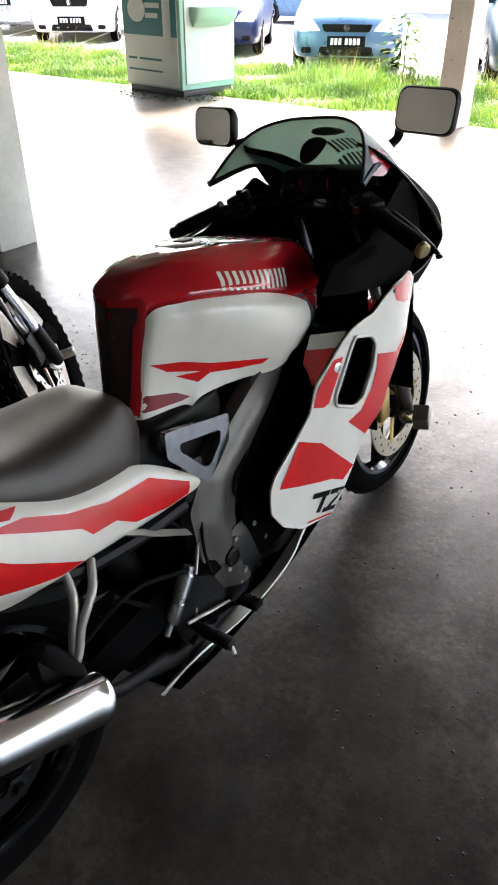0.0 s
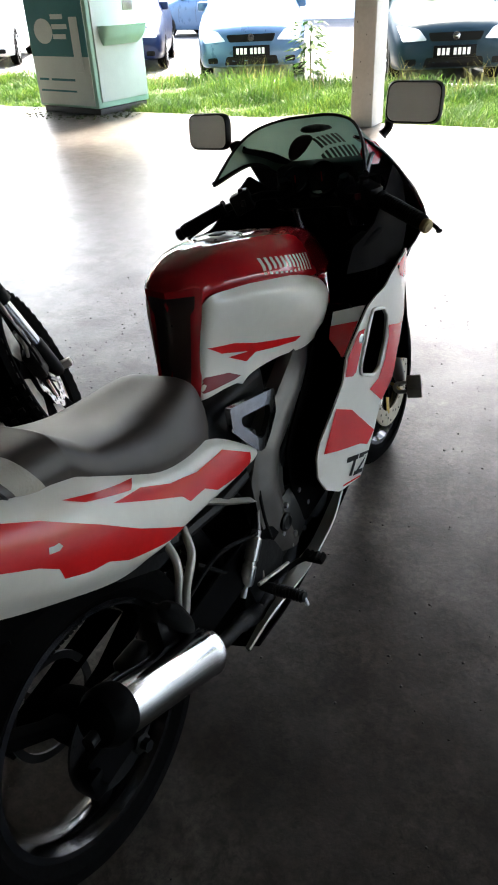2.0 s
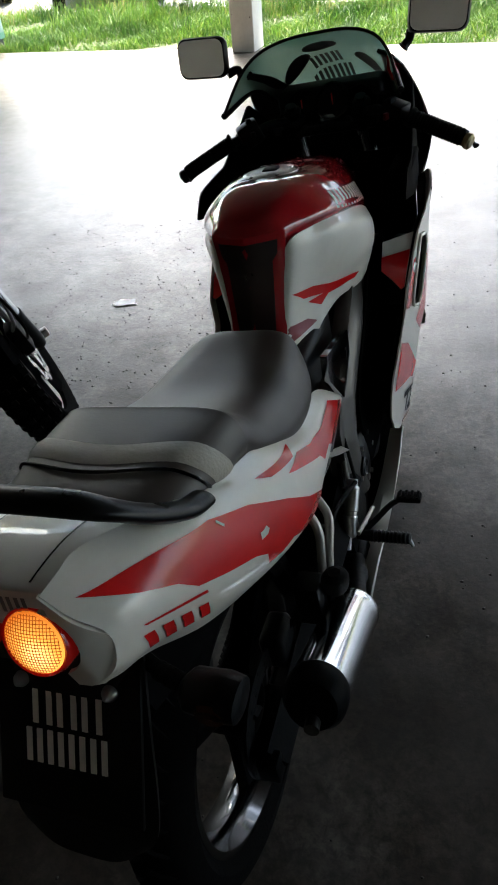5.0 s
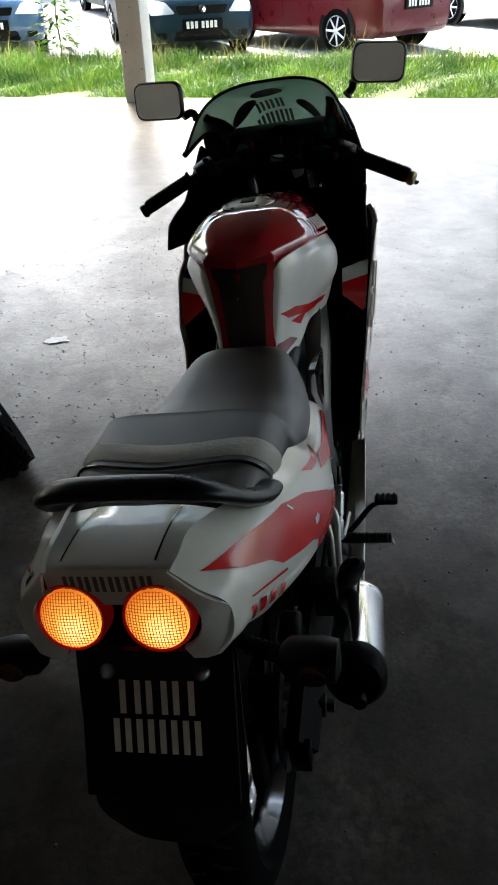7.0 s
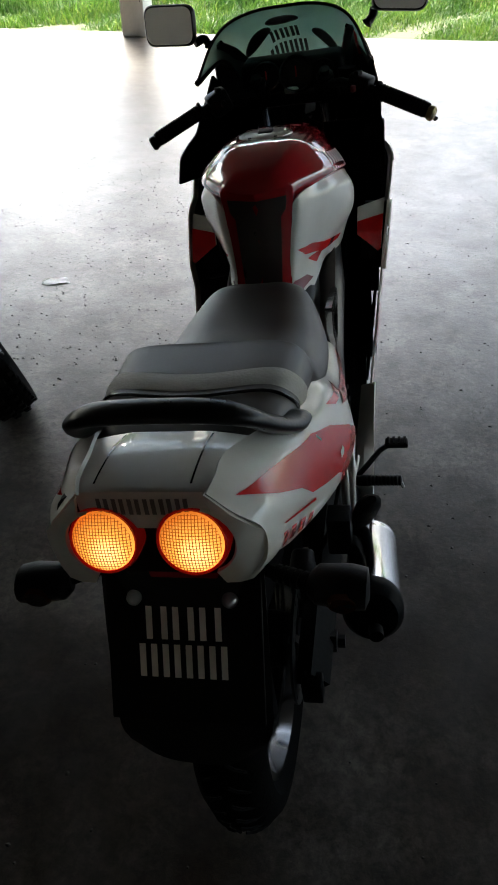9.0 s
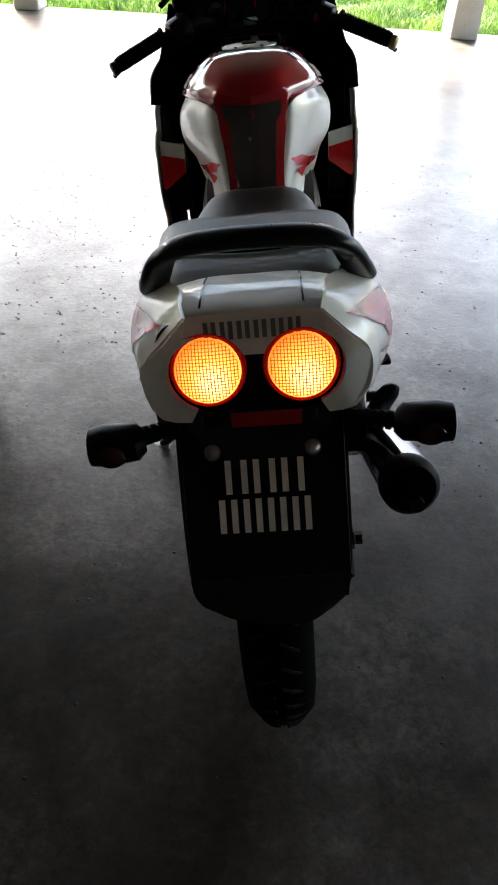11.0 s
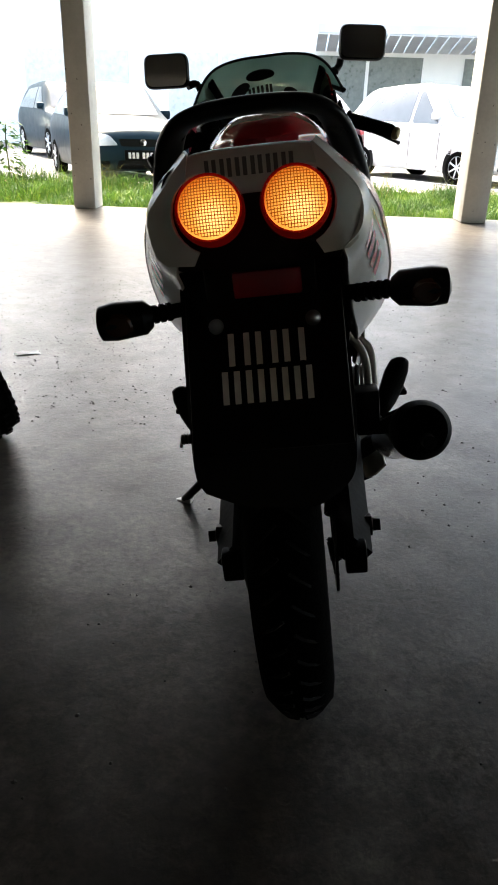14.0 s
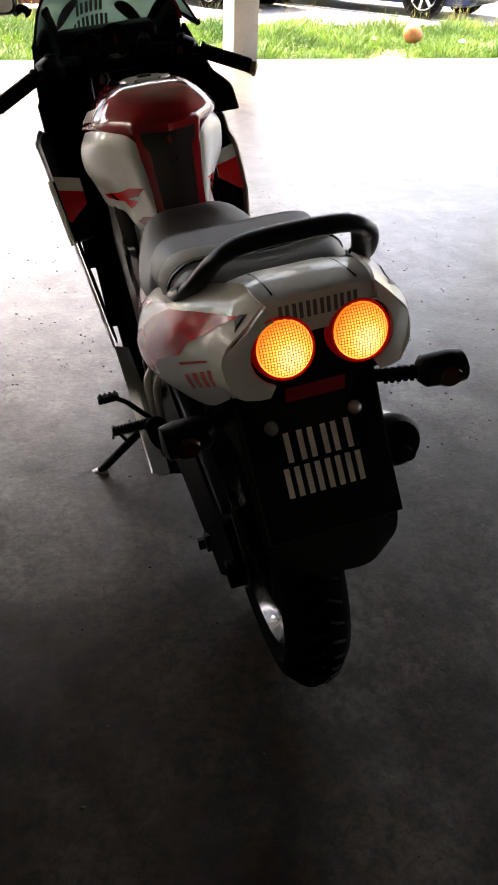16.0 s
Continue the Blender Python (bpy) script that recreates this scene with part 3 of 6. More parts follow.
# sapling on the verge
SAPX = -4.2
sap = thing("sapling", pose(SAPX, 9.55, -0.02) @ Matrix.Scale(.9, 4), "thin young sapling with drooping bright leaves", "plant")
rng = random.Random(11)
part("stem", tubed(curve([(0, 0, 0), (0.02, 0.01, 0.3), (0, 0.03, 0.62), (0.03, 0.02, 0.95)], 4), [0.012] * 9 + [0.009] * 3 + [0.005], 7), M["soil"], sap)
bm = bmesh.new()
for k in range(150):
    z = rng.uniform(0.25, 0.98)
    a = rng.uniform(0, 6.28)
    r = rng.uniform(0.05, 0.26) * (1.15 - abs(z - 0.6))
    L, w = rng.uniform(0.10, 0.19), rng.uniform(0.030, 0.046)
    d = Vector((math.cos(a), math.sin(a), rng.uniform(-0.5, 0.5))).normalized()
    s = d.cross(Vector((0, 0, 1))).normalized() * w
    p = Vector((math.cos(a) * r, math.sin(a) * r, z))
    tip = p + d * L - Vector((0, 0, 0.03))
    mid = p + d * L * 0.5
    bm.faces.new([bm.verts.new(v) for v in (p, mid + s, tip, mid - s)])
part("crown", bm, M["leaf"], sap, smooth=False)
M["paper"] = mat("paper", (0.88, 0.88, 0.87), 0.35, var=0.05, spec=0.9, rough_var=0.05)
M["orange"] = mat("orange", (0.42, 0.15, 0.045), 0.6, var=0.3, scale=30)
for px, py, lr, zs, tone in ((SAPX + .04, 9.32, .06, .7, "orange"), (4.72, 8.57, .13, 1.0, "orange"), (4.15, 8.55, .05, .6, "paper"), (5.35, 8.35, .05, .5, "paper")):
    bm = bmesh.new()
    bmesh.ops.create_icosphere(bm, subdivisions=2, radius=lr)
    for v in bm.verts:
        v.co *= 1 + 0.3 * noise.noise(v.co * 0.8 / lr)
        v.co.z *= zs
    lf = thing("litter", pose(px, py, 0.02 + lr * zs * .6), "crumpled orange wrapper lying in the grass" if tone == "orange" else "scrap of white litter lying in the grass", "litter")
    part("wrapper", bm, M[tone], lf)

# small things on the slab
scrap = thing("paper_scrap", pose(-1.158, 1.622, 0.001, 0, 0, 20), "torn scrap of white paper on the concrete", "paper")
bm = bmesh.new()
g = [[(0.11 * (i / 6 - 0.5) * (1 - 0.25 * j / 4) + 0.012 * rng.uniform(-1, 1), 0.06 * (j / 4 - 0.5) * (1 - 0.7 * abs(i / 6 - 0.45)) + 0.008 * rng.uniform(-1, 1), 0.001 + (0.004 if (i + j) % 2 else 0.002) * rng.random()) for j in range(5)] for i in range(7)]
grid_mesh(bm, g)
part("sheet", bm, M["paper"], scrap)
bm = bmesh.new()
rng = random.Random(21)
for k in range(2900):
    px, py = (rng.gauss(0, 1.7) - 0.3, rng.uniform(-1.2, 4.5)) if k < 900 else (rng.gauss(0.9, 0.5), rng.uniform(0.2, 3.0)) if k < 1500 else (rng.gauss(-1.0, 0.45), rng.uniform(0.9, 3.2))
    s = rng.choice((0.002, 0.002, 0.0025, 0.003, 0.004, 0.0055))
    pts = [(px + s * math.cos(a) * rng.uniform(0.6, 1.2), py + s * math.sin(a) * rng.uniform(0.6, 1.2)) for a in [i * 1.047 for i in range(6)]]
    lo = [bm.verts.new((*p, 0.0)) for p in pts]
    top = bm.verts.new((px, py, s * 0.7))
    for i in range(6):
        bm.faces.new((lo[i], lo[(i + 1) % 6], top))
tagged(obj("grit", bm, M["stain_dark"], smooth=False), "scattered dark grit and crumbs on the concrete", "grit", kind="stuff")


# ---- parked cars ----
M["car_glass"] = mat("car_glass", (0.05, 0.06, 0.065), 0.08, var=0.1, spec=0.8, coat=1.0, rough_var=0.03)
M["lamp_glass"] = mat("lamp_glass", (0.72, 0.74, 0.76), 0.15, metal=0.2, var=0.2)
M["tail_red"] = mat("tail_red", (0.45, 0.02, 0.02), 0.15)


def car(name, front, heading, paint, label, L=4.1, W=1.68, H=1.48, kind="sedan", rear_seen=False):
    """A parked car whose front (or rear) bumper's middle stands at front; heading is the way it faces."""
    hd = Vector((heading[0], heading[1], 0)).normalized()
    c = Vector((front[0], front[1], LOT)) + hd * (L / 2) * (1 if rear_seen else -1)
    yaw = math.degrees(math.atan2(-hd.x, hd.y))
    e = thing(name, pose(c.x, c.y, c.z, 0, 0, yaw), label, "car", "parked cars")
    h, f = W / 2, L / 2
    bon = 0.62 * H
    rear_top = {"sedan": 0.66 * H, "hatch": 0.93 * H, "suv": 0.95 * H, "mpv": 0.94 * H}[kind]
    st = [(f, 0.80 * h, 0.30, 0.42 * H * 0.8, 0.46 * H, 0.62), (f - 0.10, 0.93 * h, 0.21, 0.50 * H * 0.82, 0.53 * H, 0.72), (f - 0.5, h, 0.19, 0.52 * H, bon - 0.03, 0.8),
          (f - 0.95, h, 0.19, 0.57 * H, bon + 0.02, 0.84), (f - 1.12, h, 0.19, 0.60 * H, bon + 0.06, 0.82), (f - 1.75, h, 0.19, 0.62 * H, 0.965 * H, 0.70),
          (f - 2.3, h, 0.19, 0.63 * H, H, 0.70), (-f + 1.15, h, 0.19, 0.64 * H, 0.985 * H, 0.69),
          (-f + 0.55, h, 0.20, 0.64 * H, rear_top if kind != "sedan" else 0.72 * H, 0.68), (-f + 0.12, 0.95 * h, 0.22, 0.60 * H, (0.70 if kind == "sedan" else 0.72) * H, 0.70),
          (-f, 0.86 * h, 0.30, 0.45 * H, 0.60 * H, 0.7)]
    ctrl = []
    for y, hw, zb, zs, zt, tw in st:
        t = tw * hw
        ctrl.append([(0, y, zt + 0.015), (t * 0.6, y, zt), (t, y, zt - 0.04), (hw * 0.965, y, zs), (hw, y, (zs + zb) / 2 + 0.05), (hw * 0.97, y, zb + 0.06), (hw * 0.8, y, zb), (0, y, zb)])
    bm = bmesh.new()
    grid_mesh(bm, fine_grid(ctrl, 3, 3), mirror=True)
    body = part("body", close_ends(bm), paint, e)
    zb, zr = (0.60 if kind == "mpv" else 0.645) * H, 0.93 * H
    for s in (1, -1):
        decal("side_glass", rounded([(f - 1.35, zb), (f - 1.95, zr), (0.02, zr + 0.01), (0.02, zb + 0.01)], 0.05), body, M["car_glass"], e, "x", s, 0.006, 2, far=3)
        q = -f + (0.75 if kind == "sedan" else 0.5)
        decal("side_glass", rounded([(-0.05, zb + 0.01), (-0.05, zr + 0.01), (-f + 1.05, zr - 0.02), (q, zb + 0.05)], 0.05), body, M["car_glass"], e, "x", s, 0.006, 2, far=3)
        decal("door_seam", [(0.0, 0.26), (0.012, 0.26), (0.012, zb), (0.0, zb)], body, M["black_plastic"], e, "x", s, 0.003, 2, far=3)
        decal("door_seam", [(f - 1.3, 0.26), (f - 1.288, 0.26), (f - 1.288, zb), (f - 1.3, zb)], body, M["black_plastic"], e, "x", s, 0.003, 2, far=3)
        part("wing_mirror", boxed(s * (h - 0.03) - 0.09, s * (h - 0.03) + 0.09, f - 1.5, f - 1.38, 0.64 * H, 0.64 * H + 0.14, 0.03, 2), paint, e)
        decal("headlight", rounded([(s * h * 0.46, 0.385 * H), (s * h * 0.86, 0.375 * H), (s * h * 0.92, 0.50 * H), (s * h * 0.60, 0.475 * H)], 0.03), body, M["lamp_glass"], e, "y", 1, 0.006, 2, far=3)
        decal("fog_lamp", rounded([(s * h * 0.62, 0.27), (s * h * 0.8, 0.27), (s * h * 0.8, 0.35), (s * h * 0.62, 0.35)], 0.03), body, M["black_plastic"], e, "y", 1, 0.006, 1, far=3)
        decal("tail_lamp", rounded([(s * h * 0.68, 0.52 * H), (s * h * 0.90, 0.52 * H), (s * h * 0.88, 0.66 * H), (s * h * 0.70, 0.66 * H)], 0.03), body, M["tail_red"], e, "y", -1, 0.006, 2, far=3)
        for wy in (f - 0.78, -f + 0.75):
            R, wd = (0.36 if kind == "suv" else 0.29), 0.18
            a = part("wheel_arch", lathed([(R + 0.055, -0.012), (R + 0.055, 0.004)], (s * (h - 0.004), wy, R + 0.02), (s, 0, 0), 28), M["black_plastic"], e)
            w = part("wheel", lathed([(R * 0.62, -wd), (R * 0.93, -wd), (R, -wd * 0.8), (R, -0.03), (R * 0.94, 0.0), (R * 0.68, 0.004)], (s * (h + 0.004), wy, R), (s, 0, 0), 28), M["tyre"], e)
            bm = lathed([(R * 0.68, -0.03), (R * 0.68, 0.004), (R * 0.62, 0.004), (R * 0.60, -0.03)], (s * (h + 0.004), wy, R), (s, 0, 0), 28, closed=True)
            for k in range(7):
                an = k * 2 * math.pi / 7
                tube(bm, [(s * (h - 0.004), wy, R), (s * (h - 0.006), wy + math.cos(an) * R * 0.63, R + math.sin(an) * R * 0.63)], R * 0.075, 6)
            lathe(bm, [(R * 0.14, -0.03), (R * 0.14, 0.008), (R * 0.1, 0.012)], (s * (h - 0.004), wy, R), (s, 0, 0), 14)
            part("rim", bm, M["lamp_glass"], w)
    wz0, wz1 = bon + 0.08, 0.945 * H
    decal("windscreen", rounded([(-h * 0.74, wz0), (h * 0.74, wz0), (h * 0.60, wz1), (-h * 0.60, wz1)], 0.05), body, M["car_glass"], e, "y", 1, 0.006, 3, far=3)
    decal("rear_window", rounded([(-h * 0.62, 0.70 * H), (h * 0.62, 0.70 * H), (h * 0.55, 0.90 * H), (-h * 0.55, 0.90 * H)], 0.05), body, M["car_glass"], e, "y", -1, 0.006, 3, far=3)
    gr = decal("grille", rounded([(-h * 0.40, 0.375 * H), (h * 0.40, 0.375 * H), (h * 0.45, 0.445 * H), (-h * 0.45, 0.445 * H)], 0.03), body, M["black_plastic"], e, "y", 1, 0.008, 2, far=3)
    decal("lower_grille", rounded([(-h * 0.5, 0.24), (h * 0.5, 0.24), (h * 0.46, 0.36), (-h * 0.46, 0.36)], 0.03), body, M["black_plastic"], e, "y", 1, 0.008, 2, far=3)
    part("badge", lathed([(0.055, 0), (0.05, 0.015), (0.0, 0.018)], (0, f + 0.012, 0.415 * H), (0, 1, 0.1), 16), M["chrome"], e, "plain oval maker's badge")
    for yy, zz, nm in ((f + 0.016, 0.43, 1), (-f - 0.012, 0.62 if kind != "sedan" else 0.7, -1)):
        pl = part("number_plate", boxed(-0.29, 0.29, yy - 0.012, yy + 0.012, zz - 0.075, zz + 0.075, 0.006), M["plate_black"], e)
        mm = Matrix.Translation((0, yy + nm * 0.0125, zz)) @ Matrix.Rotation(radians(90), 4, 'X') @ (Matrix.Rotation(radians(180), 4, 'Y') if nm > 0 else Matrix.Identity(4))
        for k in range(7):
            u = -0.235 + k * 0.061 + (0.035 if k > 2 else 0)
            bars("plate_bar", [(u, -0.042, u + 0.04, 0.042, 0)], M["plate_white"], pl, mm, 0.002)
    return e


M["car_blue"] = mat("car_blue", (0.055, 0.11, 0.19), 0.3, metal=0.2, var=0.08, coat=0.25, spec=0.3)
M["car_teal"] = mat("car_teal", (0.010, 0.026, 0.036), 0.35, var=0.1, coat=0.06, spec=0.12)
M["car_red"] = mat("car_red", (0.085, 0.006, 0.010), 0.3, var=0.1, coat=0.2, spec=0.3)
M["car_white"] = mat("car_white", (0.72, 0.72, 0.70), 0.25, var=0.05, coat=0.6)
M["car_navy"] = mat("car_navy", (0.010, 0.018, 0.055), 0.32, var=0.1, coat=0.15, spec=0.25)
M["car_silver"] = mat("car_silver", (0.45, 0.45, 0.45), 0.28, metal=0.4, var=0.06, coat=0.4)
car("sedan", (-5.56, 10.3), (0.47, -0.88), M["car_blue"], "light metallic blue saloon parked nose to the verge", kind="sedan", L=4.35, W=1.72)
car("hatchback", (-2.34, 10.25), (0.45, -0.89), M["car_teal"], "dark teal small hatchback parked nose to the verge", kind="hatch", L=3.7, W=1.66)
car("hatchback", (0.62, 10.8), (-0.75, 0.66), M["car_red"], "dark red hatchback parked tail to the verge", kind="hatch", L=3.75, W=1.68, H=1.55, rear_seen=True)
car("people_carrier", (4.06, 12.5), (0.6, -0.8), M["car_white"], "white people carrier parked nose to the verge", kind="mpv", L=4.1, W=1.7, H=1.68)
car("off_road_car", (7.5, 11.3), (0.6, -0.8), M["car_navy"], "dark blue tall off-road car", kind="suv", L=4.5, W=1.8, H=1.8)
car("off_road_car", (-12.9, 11.2), (0.62, -0.78), M["car_white"], "white tall off-road car parked nose to the verge", kind="suv", L=4.6, W=1.8, H=1.82)
car("sedan", (-15.9, 11.6), (-0.6, 0.8), M["car_silver"], "silver saloon parked tail to the verge", kind="sedan", L=4.3, rear_seen=True)
car("off_road_car", (-4.9, 17.0), (0.52, -0.85), M["car_teal"], "dark tall off-road car in the second row", kind="suv", L=4.4, W=1.75, H=1.75)
car("hatchback", (-8.7, 10.9), (0.52, -0.85), M["car_navy"], "dark blue hatchback parked nose to the verge", kind="hatch", L=3.8)
car("hatchback", (-14.4, 20.5), (-1.0, 0.1), M["car_blue"], "blue hatchback far across the car park", kind="hatch", L=3.9)

# ---- the motorcycle: x to its right, y ahead, z up; it leans on its stand to the left ----
bike = thing("motorcycle", pose(0, .006, .002, 0, -7.9, .54), "white and red faired sports motorcycle leaning on its side stand", "motorcycle")
RA, FA = (-.006, -0.18, 0.294), (0, 1.235, 0.288)


def half(ctrl, nu=6, nv=6):
    return fine_grid(ctrl, nu, nv)


# fuel tank
tank_rows = [
    [(0, .298, .899), (0, .298, .8985), (0, .297, .893), (0, .293, .85), (0, .279, .79), (0, .265, .735), (0, .254, .70)],
    [(0, .298, .899), (.034, .303, .899), (.056, .318, .893), (.057, .314, .85), (.053, .300, .79), (.049, .286, .735), (.046, .275, .70)],
    [(0, .322, .926), (.044, .326, .922), (.074, .338, .895), (.060, .330, .86), (.052, .316, .79), (.046, .302, .73), (.04, .292, .69)],
    [(0, .42, .946), (.068, .42, .938), (.119, .42, .890), (.102, .42, .855), (.088, .42, .79), (.060, .42, .72), (.045, .42, .685)],
    [(0, .54, .936), (.078, .54, .926), (.141, .54, .863), (.124, .54, .83), (.112, .54, .77), (.075, .54, .71), (.05, .54, .68)],
    [(0, .65, .916), (.078, .65, .904), (.134, .65, .824), (.112, .65, .79), (.106, .65, .75), (.09, .65, .70), (.055, .65, .68)],
    [(0, .73, .898), (.070, .73, .886), (.114, .73, .804), (.098, .73, .775), (.094, .73, .74), (.08, .73, .70), (.05, .73, .685)],
    [(0, .79, .878), (.064, .79, .866), (.098, .79, .795), (.085, .79, .760), (.085, .79, .73), (.07, .79, .705), (.045, .79, .69)],
    [(0, .84, .845), (.05, .84, .835), (.075, .84, .785), (.07, .84, .755), (.07, .84, .73), (.06, .84, .71), (.04, .84, .70)],
]
bm = bmesh.new()
grid_mesh(bm, half(tank_rows), mirror=True)
tank = part("fuel_tank", close_ends(bm), M["red_paint"], bike, "glossy dark red fuel tank")
decal("tank_pad", [(-.053, .884), (.053, .884), (.050, .862), (.041, .850), (.037, .78), (.032, .705), (-.032, .705), (-.037, .78), (-.041, .850), (-.050, .862)], tank, M["pad_vinyl"], tank, "y", -1, .0012, 3, label="dark centre strip")
for s in (1, -1):
    # lettering on the flank as plain slanted shapes
    for k in range(6):
        for u0, u1 in ((0, .26), (.5, .76)):
            t0, t1 = (k + u0) / 6, (k + u1) / 6
            decal("wordmark", [(.446 + .184 * t0, .880 - .048 * t0), (.446 + .184 * t1, .880 - .048 * t1), (.456 + .200 * t1, .908 - .049 * t1), (.456 + .200 * t0, .908 - .049 * t0)], tank, M["silver_decal"], tank, "x", s, .0012, 2, label="silver lettering block")
CZ = .9372
cap = part("filler_cap", lathed([(.052, -.006), (.052, .0030), (.046, .0055), (.040, .0035), (.034, .006), (0.0001, .0065)], (0, .500, CZ), (0, .09, 1), 32), M["steel"], tank, "round brushed steel filler cap")
part("cap_lock", boxed(-.014, .014, .489, .515, CZ + .0035, CZ + .0095, .002), M["black_plastic"], cap)
for k in range(6):
    a = k * math.pi / 3
    part("cap_screw", lathed([(.0035, 0), (.003, .0015)], (.049 * math.cos(a), .500 + .049 * math.sin(a), CZ + .0042 - .0044 * math.sin(a)), (0, 0, 1), 8), M["dark_metal"], cap)
for k, (u, w) in enumerate(((-.055, .018), (-.033, .012), (-.017, .012), (-.001, .012), (.015, .012), (.031, .02))):
    h = .014 if k in (0, 5) else .009
    v = .585 + k * .004
    decal("script_mark", [(u, v), (u + w, v + .004), (u + w + .004, v + .004 + h), (u + .004, v + h)], tank, M["silver_decal"], tank, "z", 1, .0012, 1, label="pale script shape")

# white flank covers of the tank
cov = [
    [(.049, .314, .850), (.049, .309, .836), (.045, .296, .79), (.040, .282, .735), (.037, .271, .688)],
    [(.074, .332, .877), (.075, .326, .848), (.066, .311, .79), (.058, .297, .735), (.054, .288, .684)],
    [(.096, .380, .877), (.103, .377, .847), (.090, .367, .788), (.074, .358, .732), (.072, .358, .669)],
    [(.116, .43, .874), (.129, .428, .845), (.112, .42, .785), (.092, .410, .73), (.090, .398, .694)],
    [(.138, .53, .851), (.153, .528, .82), (.148, .522, .77), (.116, .512, .722), (.096, .50, .684)],
    [(.140, .60, .827), (.155, .60, .795), (.154, .597, .755), (.136, .59, .716), (.122, .58, .676)],
    [(.134, .66, .800), (.142, .662, .775), (.143, .66, .745), (.138, .655, .715), (.130, .648, .690)],
    [(.118, .715, .772), (.124, .716, .757), (.126, .715, .740), (.124, .712, .722), (.118, .705, .706)],
]
for s in (1, -1):
    bm = bmesh.new()
    g = [[(p[0] * s, p[1], p[2]) for p in r] for r in half(cov, 6, 6)]
    grid_mesh(bm, g)
    thicken(bm, .004)
    cv = part("tank_cover", bm, M["white_paint"], bike, "white plastic tank flank cover")
    decal("stripe", [(.307, .786), (.364, .774), (.42, .752), (.56, .710), (.546, .703), (.49, .714), (.42, .732), (.394, .722), (.352, .749), (.40, .742), (.335, .764)], cv, M["red_decal"], cv, "x", s, .0013, 3, label="red flash stripe")
    decal("lower_stripe", [(.262, .741), (.35, .717), (.376, .700), (.36, .697), (.285, .702), (.263, .712)], cv, M["dark_red_decal"], cv, "x", s, .0013, 3, label="dark red lower stripe")

# seat
seat_rows = [
    [(0, .25, 0.729), (.034, .25, .728), (.060, .25, .728), (.072, .25, .68), (.065, .25, .63)],
    [(0, .215, 0.769), (.050, .215, .768), (.086, .21, .750), (.106, .20, .69), (.098, .20, .64)],
    [(0, .12, 0.771), (.064, .12, .770), (.104, .12, .752), (.124, .12, .70), (.116, .12, .655)],
    [(0, .03, 0.777), (.074, .03, .776), (.114, .03, .757), (.130, .03, .715), (.122, .03, .68)],
    [(0, -.06, 0.803), (.080, -.06, .802), (.118, -.06, .786), (.130, -.06, .755), (.124, -.06, .73)],
    [(0, -.105, 0.834), (.082, -.105, .833), (.118, -.105, .817), (.130, -.105, .785), (.124, -.105, .76)],
    [(0, -.133, 0.858), (.084, -.133, .857), (.116, -.133, .843), (.128, -.133, .812), (.122, -.133, .785)],
    [(0, -.148, 0.861), (.085, -.148, .860), (.115, -.148, .847), (.127, -.148, .815), (.121, -.148, .79)],
    [(0, -.22, 0.868), (.084, -.22, .867), (.112, -.22, .852), (.123, -.22, .826), (.116, -.22, .805)],
    [(0, -.30, 0.872), (.072, -.30, .871), (.098, -.30, .859), (.108, -.30, .845), (.10, -.30, .83)],
    [(0, -.335, 0.870), (.058, -.335, .869), (.08, -.335, .861), (.09, -.335, .855), (.085, -.335, .84)],
]
bm = bmesh.new()
grid_mesh(bm, half(seat_rows, 6, 6), mirror=True)
seat = part("seat", close_ends(bm), M["vinyl"], bike, "black vinyl dual seat with worn sheen")


def wrap_band(name, surface, yc, half_width, z0, reach, lift, material, parent, label, n=40):
    """A band laid over a saddle-shaped surface; yc gives its middle by the angle from straight up."""
    from mathutils.bvhtree import BVHTree
    me = surface.data
    tree = BVHTree.FromPolygons([v.co.copy() for v in me.vertices], [tuple(p.vertices) for p in me.polygons])
    rows = []
    for e in (-1, -.34, .34, 1):
        row = []
        for k in range(n + 1):
            a = -reach + 2 * reach * k / n
            o = Vector((0, yc(a) + e * half_width, z0))
            d = Vector((math.sin(a), 0, math.cos(a)))
            hit = tree.ray_cast(o + d * .4, -d)
            row.append(hit[0] + d * (lift if abs(e) < 1 else lift * .3) if hit[0] else o + d * .13)
        rows.append(row)
    bm = bmesh.new()
    grid_mesh(bm, rows)
    bmesh.ops.recalc_face_normals(bm, faces=bm.faces)
    return part(name, bm, material, parent, label)


wrap_band("seat_strap", seat, lambda a: -.243 + .045 * (a / 1.25) ** 2, .019, .76, 1.32, .003, M["strap"], seat, "grey beige vinyl band across the seat")
wrap_band("seat_seam", seat, lambda a: -.277 + .05 * (a / 1.25) ** 2, .0022, .76, 1.32, .004, M["black_gloss"], seat, "black piping")

